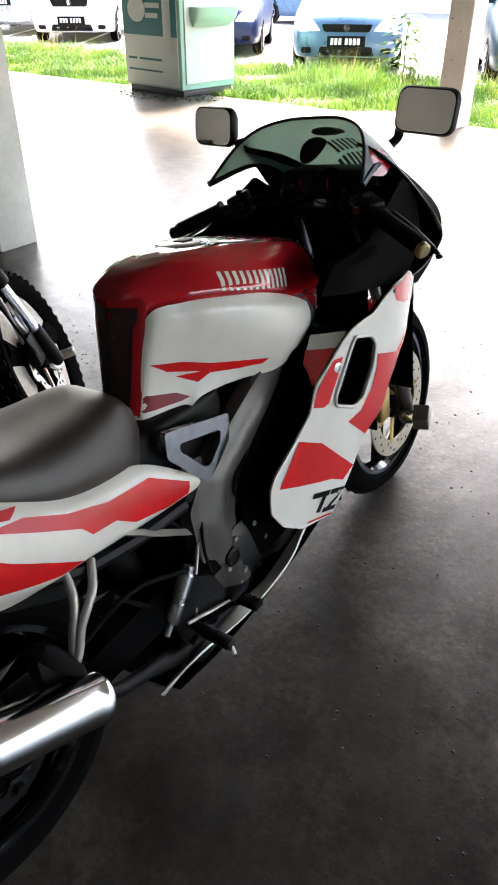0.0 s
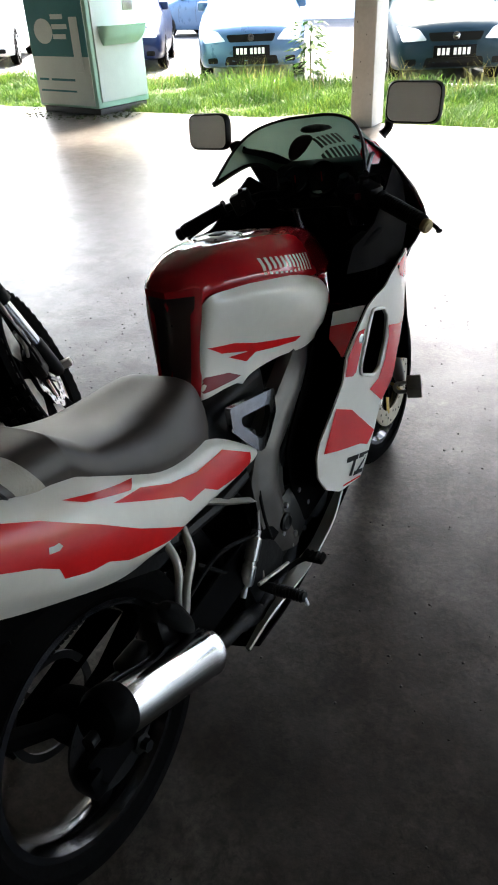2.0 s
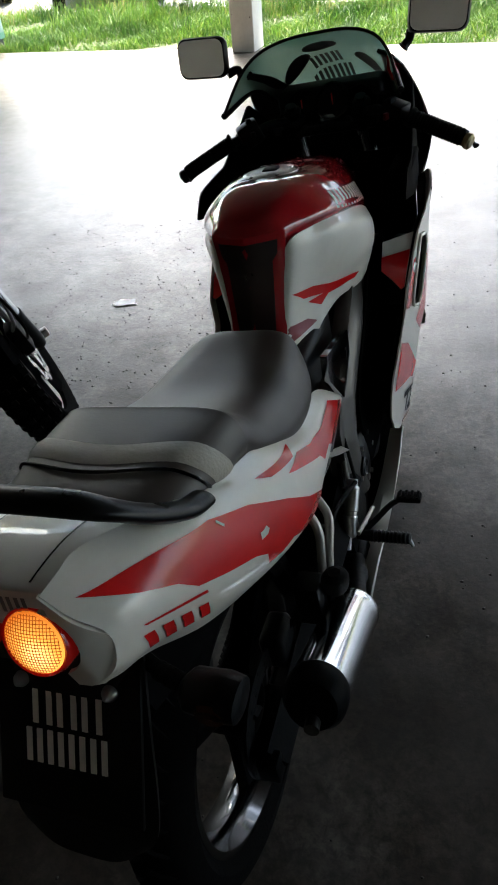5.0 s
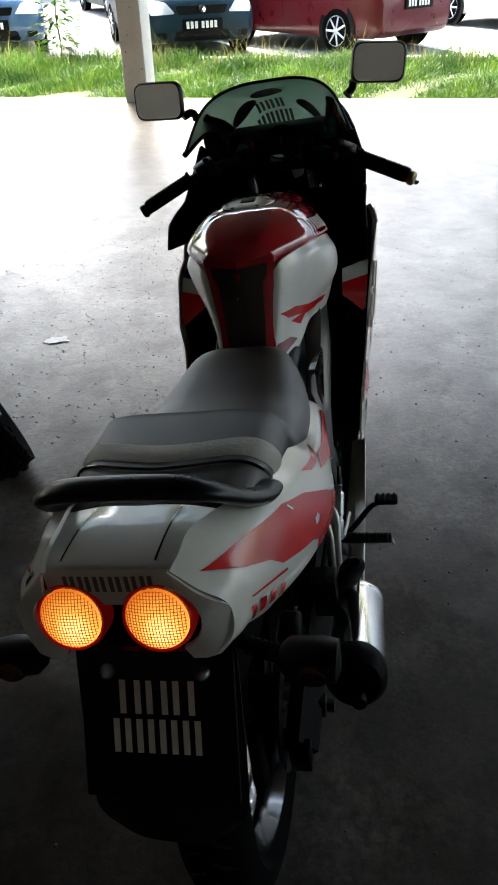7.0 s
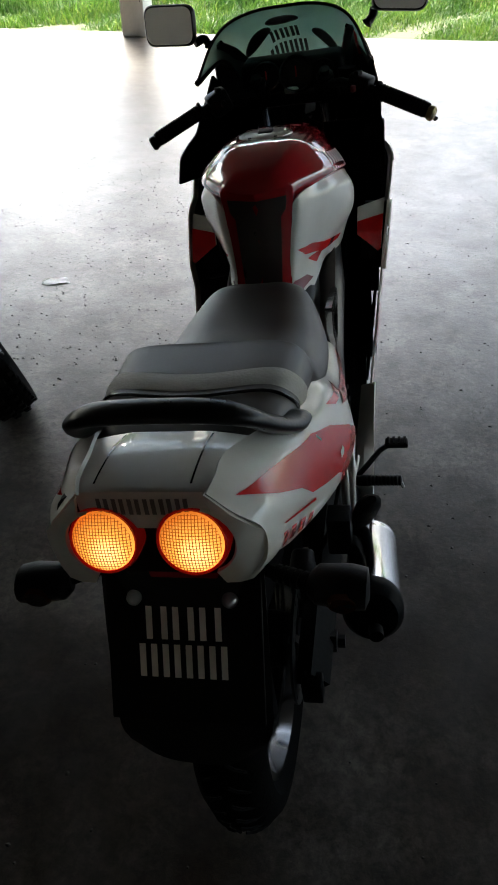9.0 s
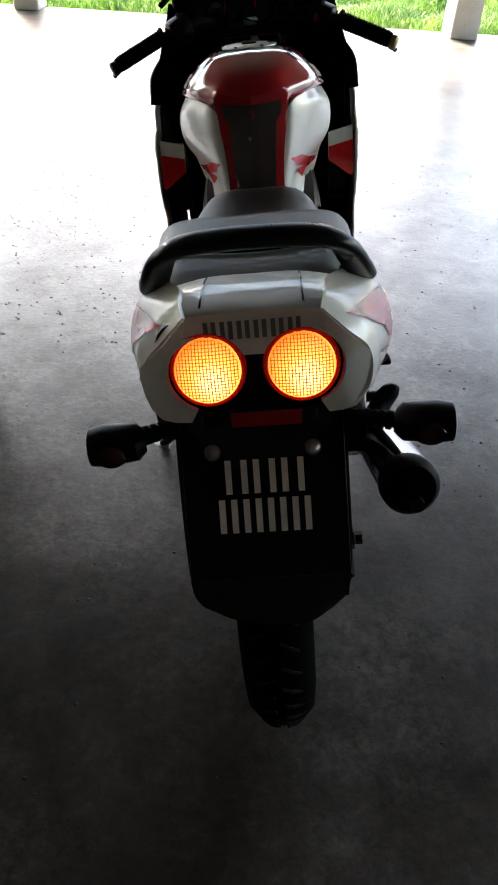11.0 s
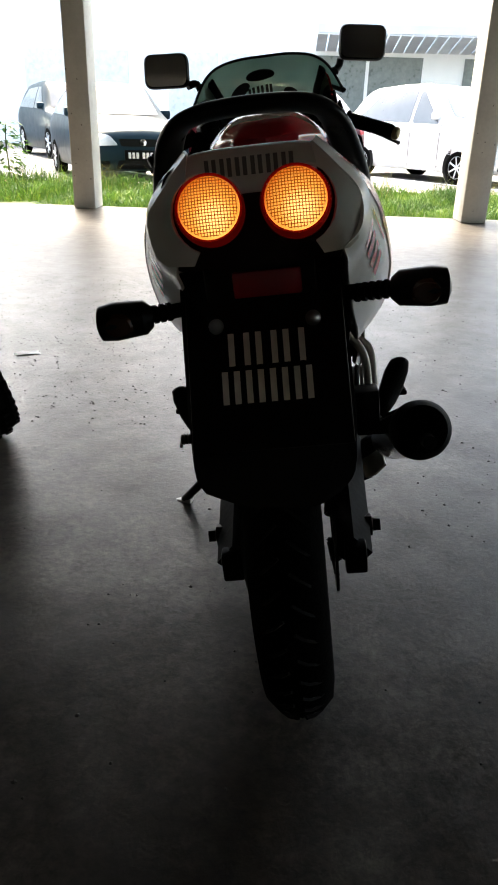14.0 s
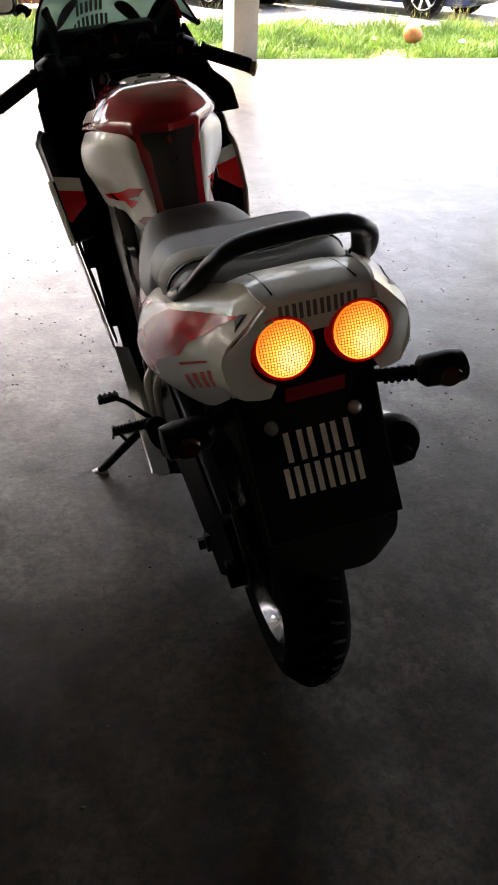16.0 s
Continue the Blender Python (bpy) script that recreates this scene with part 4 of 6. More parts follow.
# tail fairing
tail = [
    [(.108, .325, .570), (.112, .326, .564), (.114, .327, .556), (.112, .325, .549), (.108, .32, .542)],
    [(.104, .20, .658), (.122, .205, .638), (.131, .21, .602), (.127, .215, .570), (.114, .21, .552)],
    [(.112, .05, .696), (.138, .05, .676), (.152, .05, .632), (.146, .05, .596), (.120, .05, .572)],
    [(.118, -.04, .742), (.146, -.04, .716), (.164, -.04, .665), (.156, -.04, .612), (.122, -.04, .580)],
    [(.120, -.12, .786), (.150, -.12, .758), (.170, -.12, .70), (.160, -.12, .645), (.122, -.12, .596)],
    [(.115, -.22, .820), (.146, -.22, .795), (.164, -.22, .738), (.152, -.22, .685), (.116, -.22, .640)],
    [(.095, -.32, .866), (.130, -.32, .842), (.147, -.32, .788), (.136, -.32, .735), (.104, -.32, .690)],
    [(.070, -.405, .899), (.100, -.405, .872), (.124, -.405, .830), (.118, -.405, .786), (.094, -.405, .754)],
    [(.067, -.442, .902), (.090, -.439, .880), (.115, -.432, .849), (.114, -.440, .805), (.091, -.450, .780)],
    [(.062, -.464, .899), (.084, -.464, .876), (.106, -.456, .848), (.106, -.464, .816), (.086, -.474, .796)],
]
tails = []
for s in (1, -1):
    bm = bmesh.new()
    g = [[(p[0] * s, p[1], p[2]) for p in r] for r in half(tail, 6, 6)]
    grid_mesh(bm, g)
    thicken(bm, .004)
    tf = part("tail_fairing", bm, M["white_paint"], bike, "white tail fairing with red flashes")
    tf.location.x = .0045
    tails.append(tf)
    cx = s * .0425
    arc = [((cx + s * .0395 * math.cos(radians(a))) * s, .843 + .0395 * math.sin(radians(a))) for a in range(-66, 81, 14)]
    bz = [(.060, .899), (.071, .888), (.082, .876), (.093, .863), (.106, .848), (.109, .836), (.107, .818), (.102, .803), (.092, .796), (.066, .794)] + arc + [(.064, .879)]
    bm = plate_shape(bz, (), 2)
    for v in bm.verts:
        v.co = (v.co.x * s, -.4655 - (.903 - v.co.y) * .09 + .7 * max(0, v.co.x - .086), v.co.y)
    part("lamp_bezel", thicken(bm, .005), M["white_paint"], tf, "white bezel beside the lamp")
    flashes = (
        [(-.115, .742), (-.045, .72), (.024, .682), (.10, .655), (.20, .638), (.295, .575), (.29, .552), (.235, .560), (.144, .590), (.102, .622), (.05, .632), (.034, .652), (-.037, .694)],
        [(-.183, .790), (-.11, .760), (-.043, .733), (-.066, .730), (-.155, .770)],
        [(-.450, .884), (-.365, .857), (-.297, .832), (-.229, .792), (-.153, .735), (-.091, .684), (.027, .598), (-.015, .604), (-.121, .648), (-.159, .676), (-.191, .683), (-.230, .702), (-.236, .724), (-.261, .745), (-.305, .770), (-.355, .800), (-.375, .824), (-.412, .851)],
    )
    for q in flashes:
        decal("flash", q, tf, M["red_decal"], tf, "x", s, .0014, 4, label="red flash")
    if s > 0:
        for q in ([(-.243, .753), (-.228, .748), (-.221, .750), (-.224, .757), (-.232, .758), (-.240, .761)], [(-.292, .824), (-.286, .813), (-.283, .814), (-.289, .825)]):
            decal("paint_chip", q, tf, M["silver_decal"], tf, "x", s, .0022, 1, label="pale chipped spot")
    for k in range(4):
        y0 = -.338 - k * .024
        z0 = .738 + k * .0145
        decal("model_mark", [(y0, z0), (y0 - .014, z0 + .008), (y0 - .022, z0 + .036), (y0 - .008, z0 + .028)], tf, M["red_decal"], tf, "x", s, .0014, 1, label="red lettering block")
    decal("model_mark", [(-.345, .780), (-.425, .824), (-.428, .828), (-.346, .785)], tf, M["red_decal"], tf, "x", s, .0014, 1, label="thin red overline")
deck = fine_grid([[(-.090, -.350, .872), (-.045, -.352, .882), (0, -.353, .883), (.045, -.352, .882), (.090, -.350, .872)],
                  [(-.0775, -.40, .8895), (-.045, -.40, .896), (0, -.40, .897), (.045, -.40, .896), (.0775, -.40, .8895)],
                  [(-.0675, -.452, .8965), (-.045, -.455, .900), (0, -.456, .901), (.045, -.455, .900), (.0675, -.452, .8965)],
                  [(-.066, -.458, .888), (-.045, -.461, .891), (0, -.462, .892), (.045, -.461, .891), (.066, -.458, .888)],
                  [(-.064, -.4635, .862), (-.045, -.4655, .859), (0, -.4665, .858), (.045, -.4655, .859), (.064, -.4635, .862)]], 5, 4)
bm = bmesh.new()
grid_mesh(bm, deck)
thicken(bm, .004)
cowl = part("tail_cowl", bm, M["white_paint"], bike, "grey white rear cowl cover")
cowl.location.x = .004
for s in (1, -1):
    decal("panel_gap", [(s * .0455, -.358), (s * .0475, -.358), (s * .0475, -.452), (s * .0455, -.452)], cowl, M["black_gloss"], cowl, "z", 1, .0008, 3, label="dark panel gap")
for k in range(6):
    u = -.0445 + k * .0152
    for w in (u, u + .0072):
        decal("wordmark", [(w, .8745), (w + .0042, .8745), (w + .0042, .8915), (w, .8915)], cowl, M["grey_decal"], cowl, "y", -1, .0012, 1, label="grey lettering block")

# grab rail
rail_pts = curve([(.122, -.262, .830), (.119, -.30, .846), (.106, -.345, .881), (.088, -.377, .916), (.060, -.389, .931), (0, -.392, .935), (-.060, -.389, .931), (-.088, -.377, .916), (-.106, -.345, .881), (-.119, -.30, .846), (-.122, -.262, .830)], 6)
bm, rings = bmesh.new(), []
for i, p in enumerate(rail_pts):
    d = (rail_pts[min(i + 1, len(rail_pts) - 1)] - rail_pts[max(i - 1, 0)]).normalized()
    u = d.cross(Vector((0, 0, 1))).normalized()
    v = u.cross(d)
    k = .6 if i in (0, len(rail_pts) - 1) else 1
    rings.append([bm.verts.new(Vector((p.x * .965, p.y, p.z + .003)) + u * .0165 * k * math.cos(a) + v * .0098 * k * math.sin(a)) for a in [2 * math.pi * j / 16 for j in range(16)]])
for a, b in zip(rings, rings[1:]):
    for j in range(16):
        bm.faces.new((a[j], a[(j + 1) % 16], b[(j + 1) % 16], b[j]))
bm.faces.new(rings[0][::-1])
bm.faces.new(rings[-1])
bmesh.ops.recalc_face_normals(bm, faces=bm.faces)
rail = part("grab_rail", bm, M["rail_black"], bike, "black moulded grab rail")
rail.location.x = .006
for s in (1, -1):
    part("rail_mount", tubed([(s * .115, -.315, .862), (s * .10, -.335, .872)], .008, 8), M["black_plastic"], bike)

# lit lens: brightest over the bulb, falling off to the rim
def bulb_lens(c):
    m = mat("amber_lens", (0.85, 0.30, 0.05), 0.25)
    n, l = m.node_tree.nodes, m.node_tree.links
    tc, mp, gr, rp = n.new("ShaderNodeTexCoord"), n.new("ShaderNodeMapping"), n.new("ShaderNodeTexGradient"), n.new("ShaderNodeValToRGB")
    gr.gradient_type = 'SPHERICAL'
    mp.vector_type = 'TEXTURE'
    mp.inputs["Location"].default_value = (c[0] + .004, c[1], c[2] - .006)
    mp.inputs["Scale"].default_value = (.046, .08, .046)
    rp.color_ramp.elements[0].color, rp.color_ramp.elements[1].color = (.055, .011, .0010, 1), (.30, .205, .075, 1)
    rp.color_ramp.elements[0].position, rp.color_ramp.elements[1].position = 0.12, 0.85
    q = rp.color_ramp.elements.new(0.5)
    q.color = (.15, .066, .012, 1)
    l.new(tc.outputs["Object"], mp.inputs["Vector"])
    l.new(mp.outputs[0], gr.inputs["Vector"])
    l.new(gr.outputs["Fac"], rp.inputs[0])
    b = n["Principled BSDF"]
    l.new(rp.outputs[0], b.inputs["Emission Color"])
    b.inputs["Emission Strength"].default_value = 1.0
    return m


# lamps, reflector, plate, mudguard
panel = part("lamp_panel", side_panel(rounded([(-.090, .785), (.090, .785), (.096, .84), (.082, .890), (-.082, .890), (-.096, .84)], .02), lambda a, b: 0, .01, 1), M["black_plastic"], bike, "black recess round the lamps")
for v in panel.data.vertices:
    v.co = Vector((v.co.y, -.446 + v.co.x, v.co.z))
for s in (1, -1):
    c = (.003 + s * .0432, -.464, .845)
    ax = (0, -1, .36)
    lamp = part("tail_lamp", lathed([(.0350, -.01), (.0358, .006), (.0335, .013), (.0312, .012), (.0308, .004)], c, ax, 40), M["red_lens"], bike, "red rim of a round tail lamp")
    part("amber_lens", lathed([(.0308, .004), (.0304, .0125), (.022, .0165), (.010, .0185), (0.0001, .019)], c, ax, 40), bulb_lens(c), lamp, "lit amber ribbed lens")
    bm = bmesh.new()
    for k in range(-9, 10):
        r = math.sqrt(max(0, .0292 ** 2 - (k * .0031) ** 2))
        if r < .004:
            continue
        for vert in (0, 1):
            pts = []
            for j in range(9):
                w = -r + 2 * r * j / 8
                u, v = (k * .0031, w) if vert else (w, k * .0031)
                d2 = (u * u + v * v) / .0304 ** 2
                dx = Vector(ax).normalized()
                up = Vector((0, .36, 1)).normalized()
                pts.append(Vector(c) + dx * (.0196 - .006 * d2) + Vector((u, 0, 0)) + up * v)
            tube(bm, pts, .00045, 4, cap=False)
    part("lens_rib", bm, M["lens_rib"], lamp, "fine ribs of the lens")
part("reflector", boxed(-.030, .046, -.432, -.420, .746, .775, .003), M["dim_red_lens"], bike, "dark red rear reflector")
part("reflector_holder", boxed(-.062, .062, -.424, -.36, .70, .80, .006), M["black_plastic"], bike)
tilt = Matrix.Translation((0.001, -.460, .675)) @ Matrix.Rotation(radians(-33), 4, 'X')
pl = part("number_plate", boxed(-.088, .088, -.003, .003, -.092, .095, .002, m=tilt), M["plate_black"], bike, "black number plate with pale bars")
fm = tilt @ Matrix.Translation((0, -.0032, 0)) @ Matrix.Rotation(radians(90), 4, 'X')
rows = [(-.042 + k * .0305, .003, -.018 + k * .0305, .040, 0) for k in range(3)] + [(-.051 + k * .0265, -.040, -.031 + k * .0265, -.003, 0) for k in range(4)]
for x0, y0, x1, y1, a in rows:
    for u in (x0, x1 - .0068):
        bars("plate_bar", [(u, y0, u + .0068, y1, a)], M["plate_white"], pl, fm, .0012, "pale plain bar")
for s in (1, -1):
    part("plate_bolt", lathed([(.009, 0), (.008, .006), (.003, .012), (0.0001, .013)], tuple(tilt @ Vector((s * .054, -.003, .050))), (0, -1, .3), 14), M["steel"], pl, "small shiny plate lamp bolt")
bm = bmesh.new()
mg = fine_grid([[(-.092, -.40, .775), (-.05, -.405, .782), (0, -.407, .784), (.05, -.405, .782), (.092, -.40, .775)],
                [(-.093, -.448, .68), (-.05, -.455, .68), (0, -.457, .68), (.05, -.455, .68), (.093, -.448, .68)],
                [(-.093, -.478, .61), (-.05, -.49, .61), (0, -.493, .61), (.05, -.49, .61), (.093, -.478, .61)],
                [(-.090, -.500, .565), (-.05, -.512, .56), (0, -.515, .558), (.05, -.512, .556), (.088, -.500, .56)],
                [(-.080, -.508, .548), (-.04, -.522, .538), (0, -.525, .534), (.04, -.522, .530), (.070, -.508, .538)]], 4, 4)
grid_mesh(bm, mg)
part("mudguard", thicken(bm, .006), M["black_plastic"], bike, "black plastic rear mudguard")
bm = bmesh.new()
ug = fine_grid([[(-.085, y, z - .03), (-.06, y, z + .03), (0, y, z + .045), (.06, y, z + .03), (.085, y, z - .03)] for y, z in ((.12, .52), (-.05, .60), (-.2, .64), (-.32, .66), (-.42, .70))], 4, 4)
grid_mesh(bm, ug)
part("undertray", thicken(bm, .005), M["black_matt"], bike)

for s in (1, -1):
    iw = .008 if s > 0 else .010
    ind = part("indicator", tubed([(s * .134 + iw, -.428, .737 + (.004 if s > 0 else -.001)), (s * .142 + iw, -.43, .737 + (.004 if s > 0 else -.001)), (s * .176 + iw, -.432, .736 + (.004 if s > 0 else -.001)), (s * .192 + iw, -.433, .735 + (.004 if s > 0 else -.001)), (s * .195 + iw, -.433, .735 + (.004 if s > 0 else -.001))], [.014, .023, .026, .0235, .012], 14, flat=.82), M["black_plastic"], bike, "black shelled indicator on a stalk")
    part("indicator_lens", tubed([(s * .168 + iw, -.452, .735 + (.004 if s > 0 else -.001)), (s * .168 + iw, -.457, .735 + (.004 if s > 0 else -.001))], [.018, .014], 14, flat=.8), M["orange_lens"], ind, "dark amber lens")
    iz = .741 if s > 0 else .736
    bm = tubed([(s * .080, -.40, .735), (s * .110, -.416, .5 * (iz + .736)), (s * .142 + iw, -.429, iz)], [.009, .0085, .0085], 8)
    for k in range(5):
        lathe(bm, [(.0105, -.0025), (.0105, .0025)], (s * (.107 + k * .0075), -.414 - k * .003, .736 + (iz - .736) * (k + 1) / 6), (s, -.45, 0), 10)
    part("stalk", bm, M["rubber"], ind, "ribbed rubber stalk")


# wheels
def wheel(name, c, R, rim_r, wt, label, spokes=3, lip=M["rim_metal"]):
    w = part(name, lathed([(rim_r - .004, -wt * .36), (rim_r + .012, -wt * .44), (R - .055, -wt * .50), (R - .028, -wt * .46), (R - .010, -wt * .30), (R, 0), (R - .010, wt * .30), (R - .028, wt * .46), (R - .055, wt * .50), (rim_r + .012, wt * .44), (rim_r - .004, wt * .36)], c, (1, 0, 0), 64, closed=True), M["tyre"], bike, label)
    bm = lathed([(rim_r, -wt * .39), (rim_r - .012, -wt * .39), (rim_r - .022, -wt * .25), (rim_r - .030, -wt * .1), (rim_r - .030, wt * .1), (rim_r - .022, wt * .25), (rim_r - .012, wt * .39), (rim_r, wt * .39)], c, (1, 0, 0), 64, closed=True)
    part("rim", bm, lip, w, "polished wheel rim")
    bm = bmesh.new()
    for k in range(spokes):
        a = 2 * math.pi * k / spokes + .4
        d = Vector((0, math.cos(a), math.sin(a)))
        cc = Vector(c)
        tube(bm, [cc + d * .03, cc + d * .09, cc + d * (rim_r - .025)], [.030, .022, .026], 8, flat=.6)
    lathe(bm, [(.02, -.055), (.045, -.05), (.05, -.02), (.05, .02), (.045, .05), (.02, .055)], c, (1, 0, 0), 24)
    part("spokes", bm, M["black_matt"], w, "black cast spokes and hub")
    # tread grooves as shallow raised ribs
    bm = bmesh.new()
    for k in range(44):
        a = 2 * math.pi * k / 44
        for s in (1, -1):
            p = []
            for j in range(4):
                x = s * wt * (.06 + .11 * j)
                rr = R + .0012 - .052 * (abs(x) / (wt * .5)) ** 2.6
                aa = a + j * .035 + (.07 if s > 0 else 0)
                p.append((c[0] + x, c[1] + math.cos(aa) * rr, c[2] + math.sin(aa) * rr))
            tube(bm, p, .0028, 4)
    part("tread", bm, M["rubber"], w, "tyre tread ribs")
    return w


rw = wheel("rear_wheel", RA, .296, .222, .108, "black rear wheel with a worn road tyre")
fw = wheel("front_wheel", FA, .288, .222, .092, "black front wheel with a road tyre")


def brake_disc(c, r_out, r_in, x, parent, material, holes=30):
    bm = lathed([(r_in, -.0022), (r_out, -.0022), (r_out, .0022), (r_in, .0022)], (x, c[1], c[2]), (1, 0, 0), 48, closed=True)
    d = part("brake_disc", bm, material, parent, "drilled brake disc")
    for k in range(holes):
        a = 2 * math.pi * k / holes
        r = r_in + (r_out - r_in) * (.25 + .25 * (k % 3))
        sx = 1 if x > 0 else -1
        part("drill_hole", lathed([(.0042, 0), (.0042, .0006)], (x + sx * .0023, c[1] + math.cos(a) * r, c[2] + math.sin(a) * r), (sx, 0, 0), 8), M["black_plastic"], parent)
    for k in range(6):
        a = k * math.pi / 3
        bm = tubed([(x - .004, c[1] + math.cos(a) * .045, c[2] + math.sin(a) * .045), (x, c[1] + math.cos(a + .2) * (r_in + .008), c[2] + math.sin(a + .2) * (r_in + .008))], .009, 6, flat=.5)
        part("carrier_arm", bm, M["gold"] if parent.name == "front_wheel" else M["dark_metal"], d, "gold disc carrier" if parent.name == "front_wheel" else "dark disc carrier")
    return d


brake_disc(FA, .160, .112, .058, fw, M["disc_steel"], 36)
brake_disc(RA, .105, .07, .066, rw, M["dark_metal"], 20)
part("caliper", boxed(.048, .094, 1.075, 1.130, .30, .40, .012, 3), M["gold"], fw, "gold front brake caliper")
part("caliper", boxed(.050, .092, -.13, -.06, .33, .40, .012, 3), M["dark_metal"], rw)
part("brake_hose", tubed(curve([(.075, 1.135, .40), (.085, 1.08, .52), (.08, 1.0, .66), (.05, .98, .82)], 6), .0045, 8), M["rubber"], bike)

# fork, clamps, bars
for s in (1, -1):
    fk = part("fork_leg", tubed([(s * .083, 1.262, .25), (s * .083, 1.246, .29), (s * .083, 1.142, .53)], [.013, .019, .022], 16), M["aluminium"], bike, "grey fork slider")
    part("fork_tube", tubed([(s * .083, 1.146, .52), (s * .083, .975, .925)], .0195, 16), M["chrome"], fk, "polished fork tube")
    part("fork_cap", lathed([(.021, 0), (.021, .012), (.013, .016), (.013, .026)], (s * .083, .974, .928), (0, -.40, .91), 14), M["dark_metal"], fk, "dark red fork cap")
    part("dust_seal", lathed([(.029, -.01), (.029, .012), (.022, .018)], (s * .083, 1.144, .525), (0, -.40, .91), 14), M["rubber"], fk)
    bar = part("handlebar", tubed([(s * .083, .975, .915), (s * .125, .922, .927), (s * .20, .872, .9125), (s * .326, .818, .864)], .0105, 12), M["black_plastic"], bike, "black clip-on handlebar")
    d = Vector((s * .138, -.056, -.0545)).normalized()
    p0, p1 = Vector((s * .205, .870, .9125)), Vector((s * .318, .820, .866))
    prof = [(.012, 0), (.021, 0), (.021, .005), (.0168, .010)]
    for k in range(16):
        prof += [(.0168, .0135 + k * .0070), (.0184, .0152 + k * .0070), (.0168, .0172 + k * .0070)]
    bm = lathed(prof + [(.0155, .130), (.012, .1315)], tuple(p0), tuple(d), 16)
    part("grip", bm, M["rubber"], bar, "ribbed black rubber grip")
    part("bar_end", lathed([(.014, 0), (.016, .004), (.016, .012), (.012, .016)], tuple(p1), tuple(d), 16), M["brass"] if s > 0 else M["dark_metal"], bar, "brass coloured bar end" if s > 0 else "dark bar end")
    bm = boxed(-.026, .026, -.022, .022, -.026, .026, .007, 2, m=Matrix.Translation((s * .168, .893, .920)) @ Matrix.Rotation(s * radians(-24), 4, 'Z') @ Matrix.Rotation(s * radians(20), 4, 'Y'))
    sw = part("switch_box", bm, M["black_plastic"], bar, "black switch housing")
    part("switch", boxed(-.006, .006, -.010, .010, .024, .036, .002, m=Matrix.Translation((s * .165, .885, .918)) @ Matrix.Rotation(s * radians(-28), 4, 'Z')), M["rubber"], sw)
    part("switch", boxed(-.005, .005, -.032, -.020, -.006, .008, .002, m=Matrix.Translation((s * .165, .893, .920)) @ Matrix.Rotation(s * radians(-28), 4, 'Z')), M["dark_red_decal"] if s > 0 else M["dark_metal"], sw)
    part("lever", tubed(curve([(s * .15, .940, .915), (s * .20, .936, .904), (s * .27, .906, .876), (s * .325, .878, .846), (s * .338, .866, .838)], 4), [.009] * 4 + [.0065] * 8 + [.0062] * 4 + [.008], 10, flat=.7), M["dark_metal"], bar, "dark hand lever")
    part("clip_clamp", lathed([(.030, -.018), (.030, .018)], (s * .083, .978, .905), (0, -.45, .89), 16), M["dark_metal"], bar)
part("reservoir", lathed([(.020, 0), (.021, .03), (.022, .032), (.022, .04)], (.135, .985, .905), (0, 0, 1), 16), M["black_plastic"], bike, "brake fluid reservoir")
bm = bmesh.new()
box(bm, -.115, .115, .955, 1.02, .880, .905, .008)
box(bm, -.11, .11, 1.03, 1.095, .72, .75, .008)
part("triple_clamp", bm, M["dark_metal"], bike, "dark fork clamps")
part("steering_stem", lathed([(.02, 0), (.02, .012), (.012, .016)], (0, .985, .905), (0, -.4, .9), 12), M["steel"], bike)
part("ignition_switch", lathed([(.022, 0), (.022, .02), (.016, .024)], (0, 1.03, .90), (0, -.4, .9), 16), M["black_plastic"], bike)

# cockpit: instruments
dash = part("instrument_panel", boxed(-.128, .128, 1.005, 1.10, .88, .975, .016, 3), M["black_plastic"], bike, "black instrument cluster")
for x, r in ((-.062, .036), (.012, .043), (.078, .028)):
    g = part("gauge", lathed([(r, 0), (r, .02), (r * .9, .022), (r * .88, .014), (0.0001, .014)], (x, 1.003, .935), (0, -.85, .52), 28), M["black_gloss"], dash, "round dark gauge")
    part("gauge_needle", boxed(x - .001, x + .001, .988, .990, .935, .935 + r * .6), M["red_decal"], g)
rngc = random.Random(8)
for k in range(9):
    x0 = rngc.uniform(-.09, .09)
    part("control_cable", tubed(curve([(x0, .98, .90), (x0 + rngc.uniform(-.04, .04), 1.0, .86), (rngc.uniform(-.06, .06), 1.06, .80), (rngc.uniform(-.05, .05), 1.05, .70)], 5), .004, 8), M["rubber"], bike)
bm = tubed(curve([(-.15, .945, .90), (-.10, 1.02, .93), (-.06, 1.08, .86), (-.04, 1.02, .74)], 6), .004, 6)
part("control_cable", bm, M["rubber"], bike)

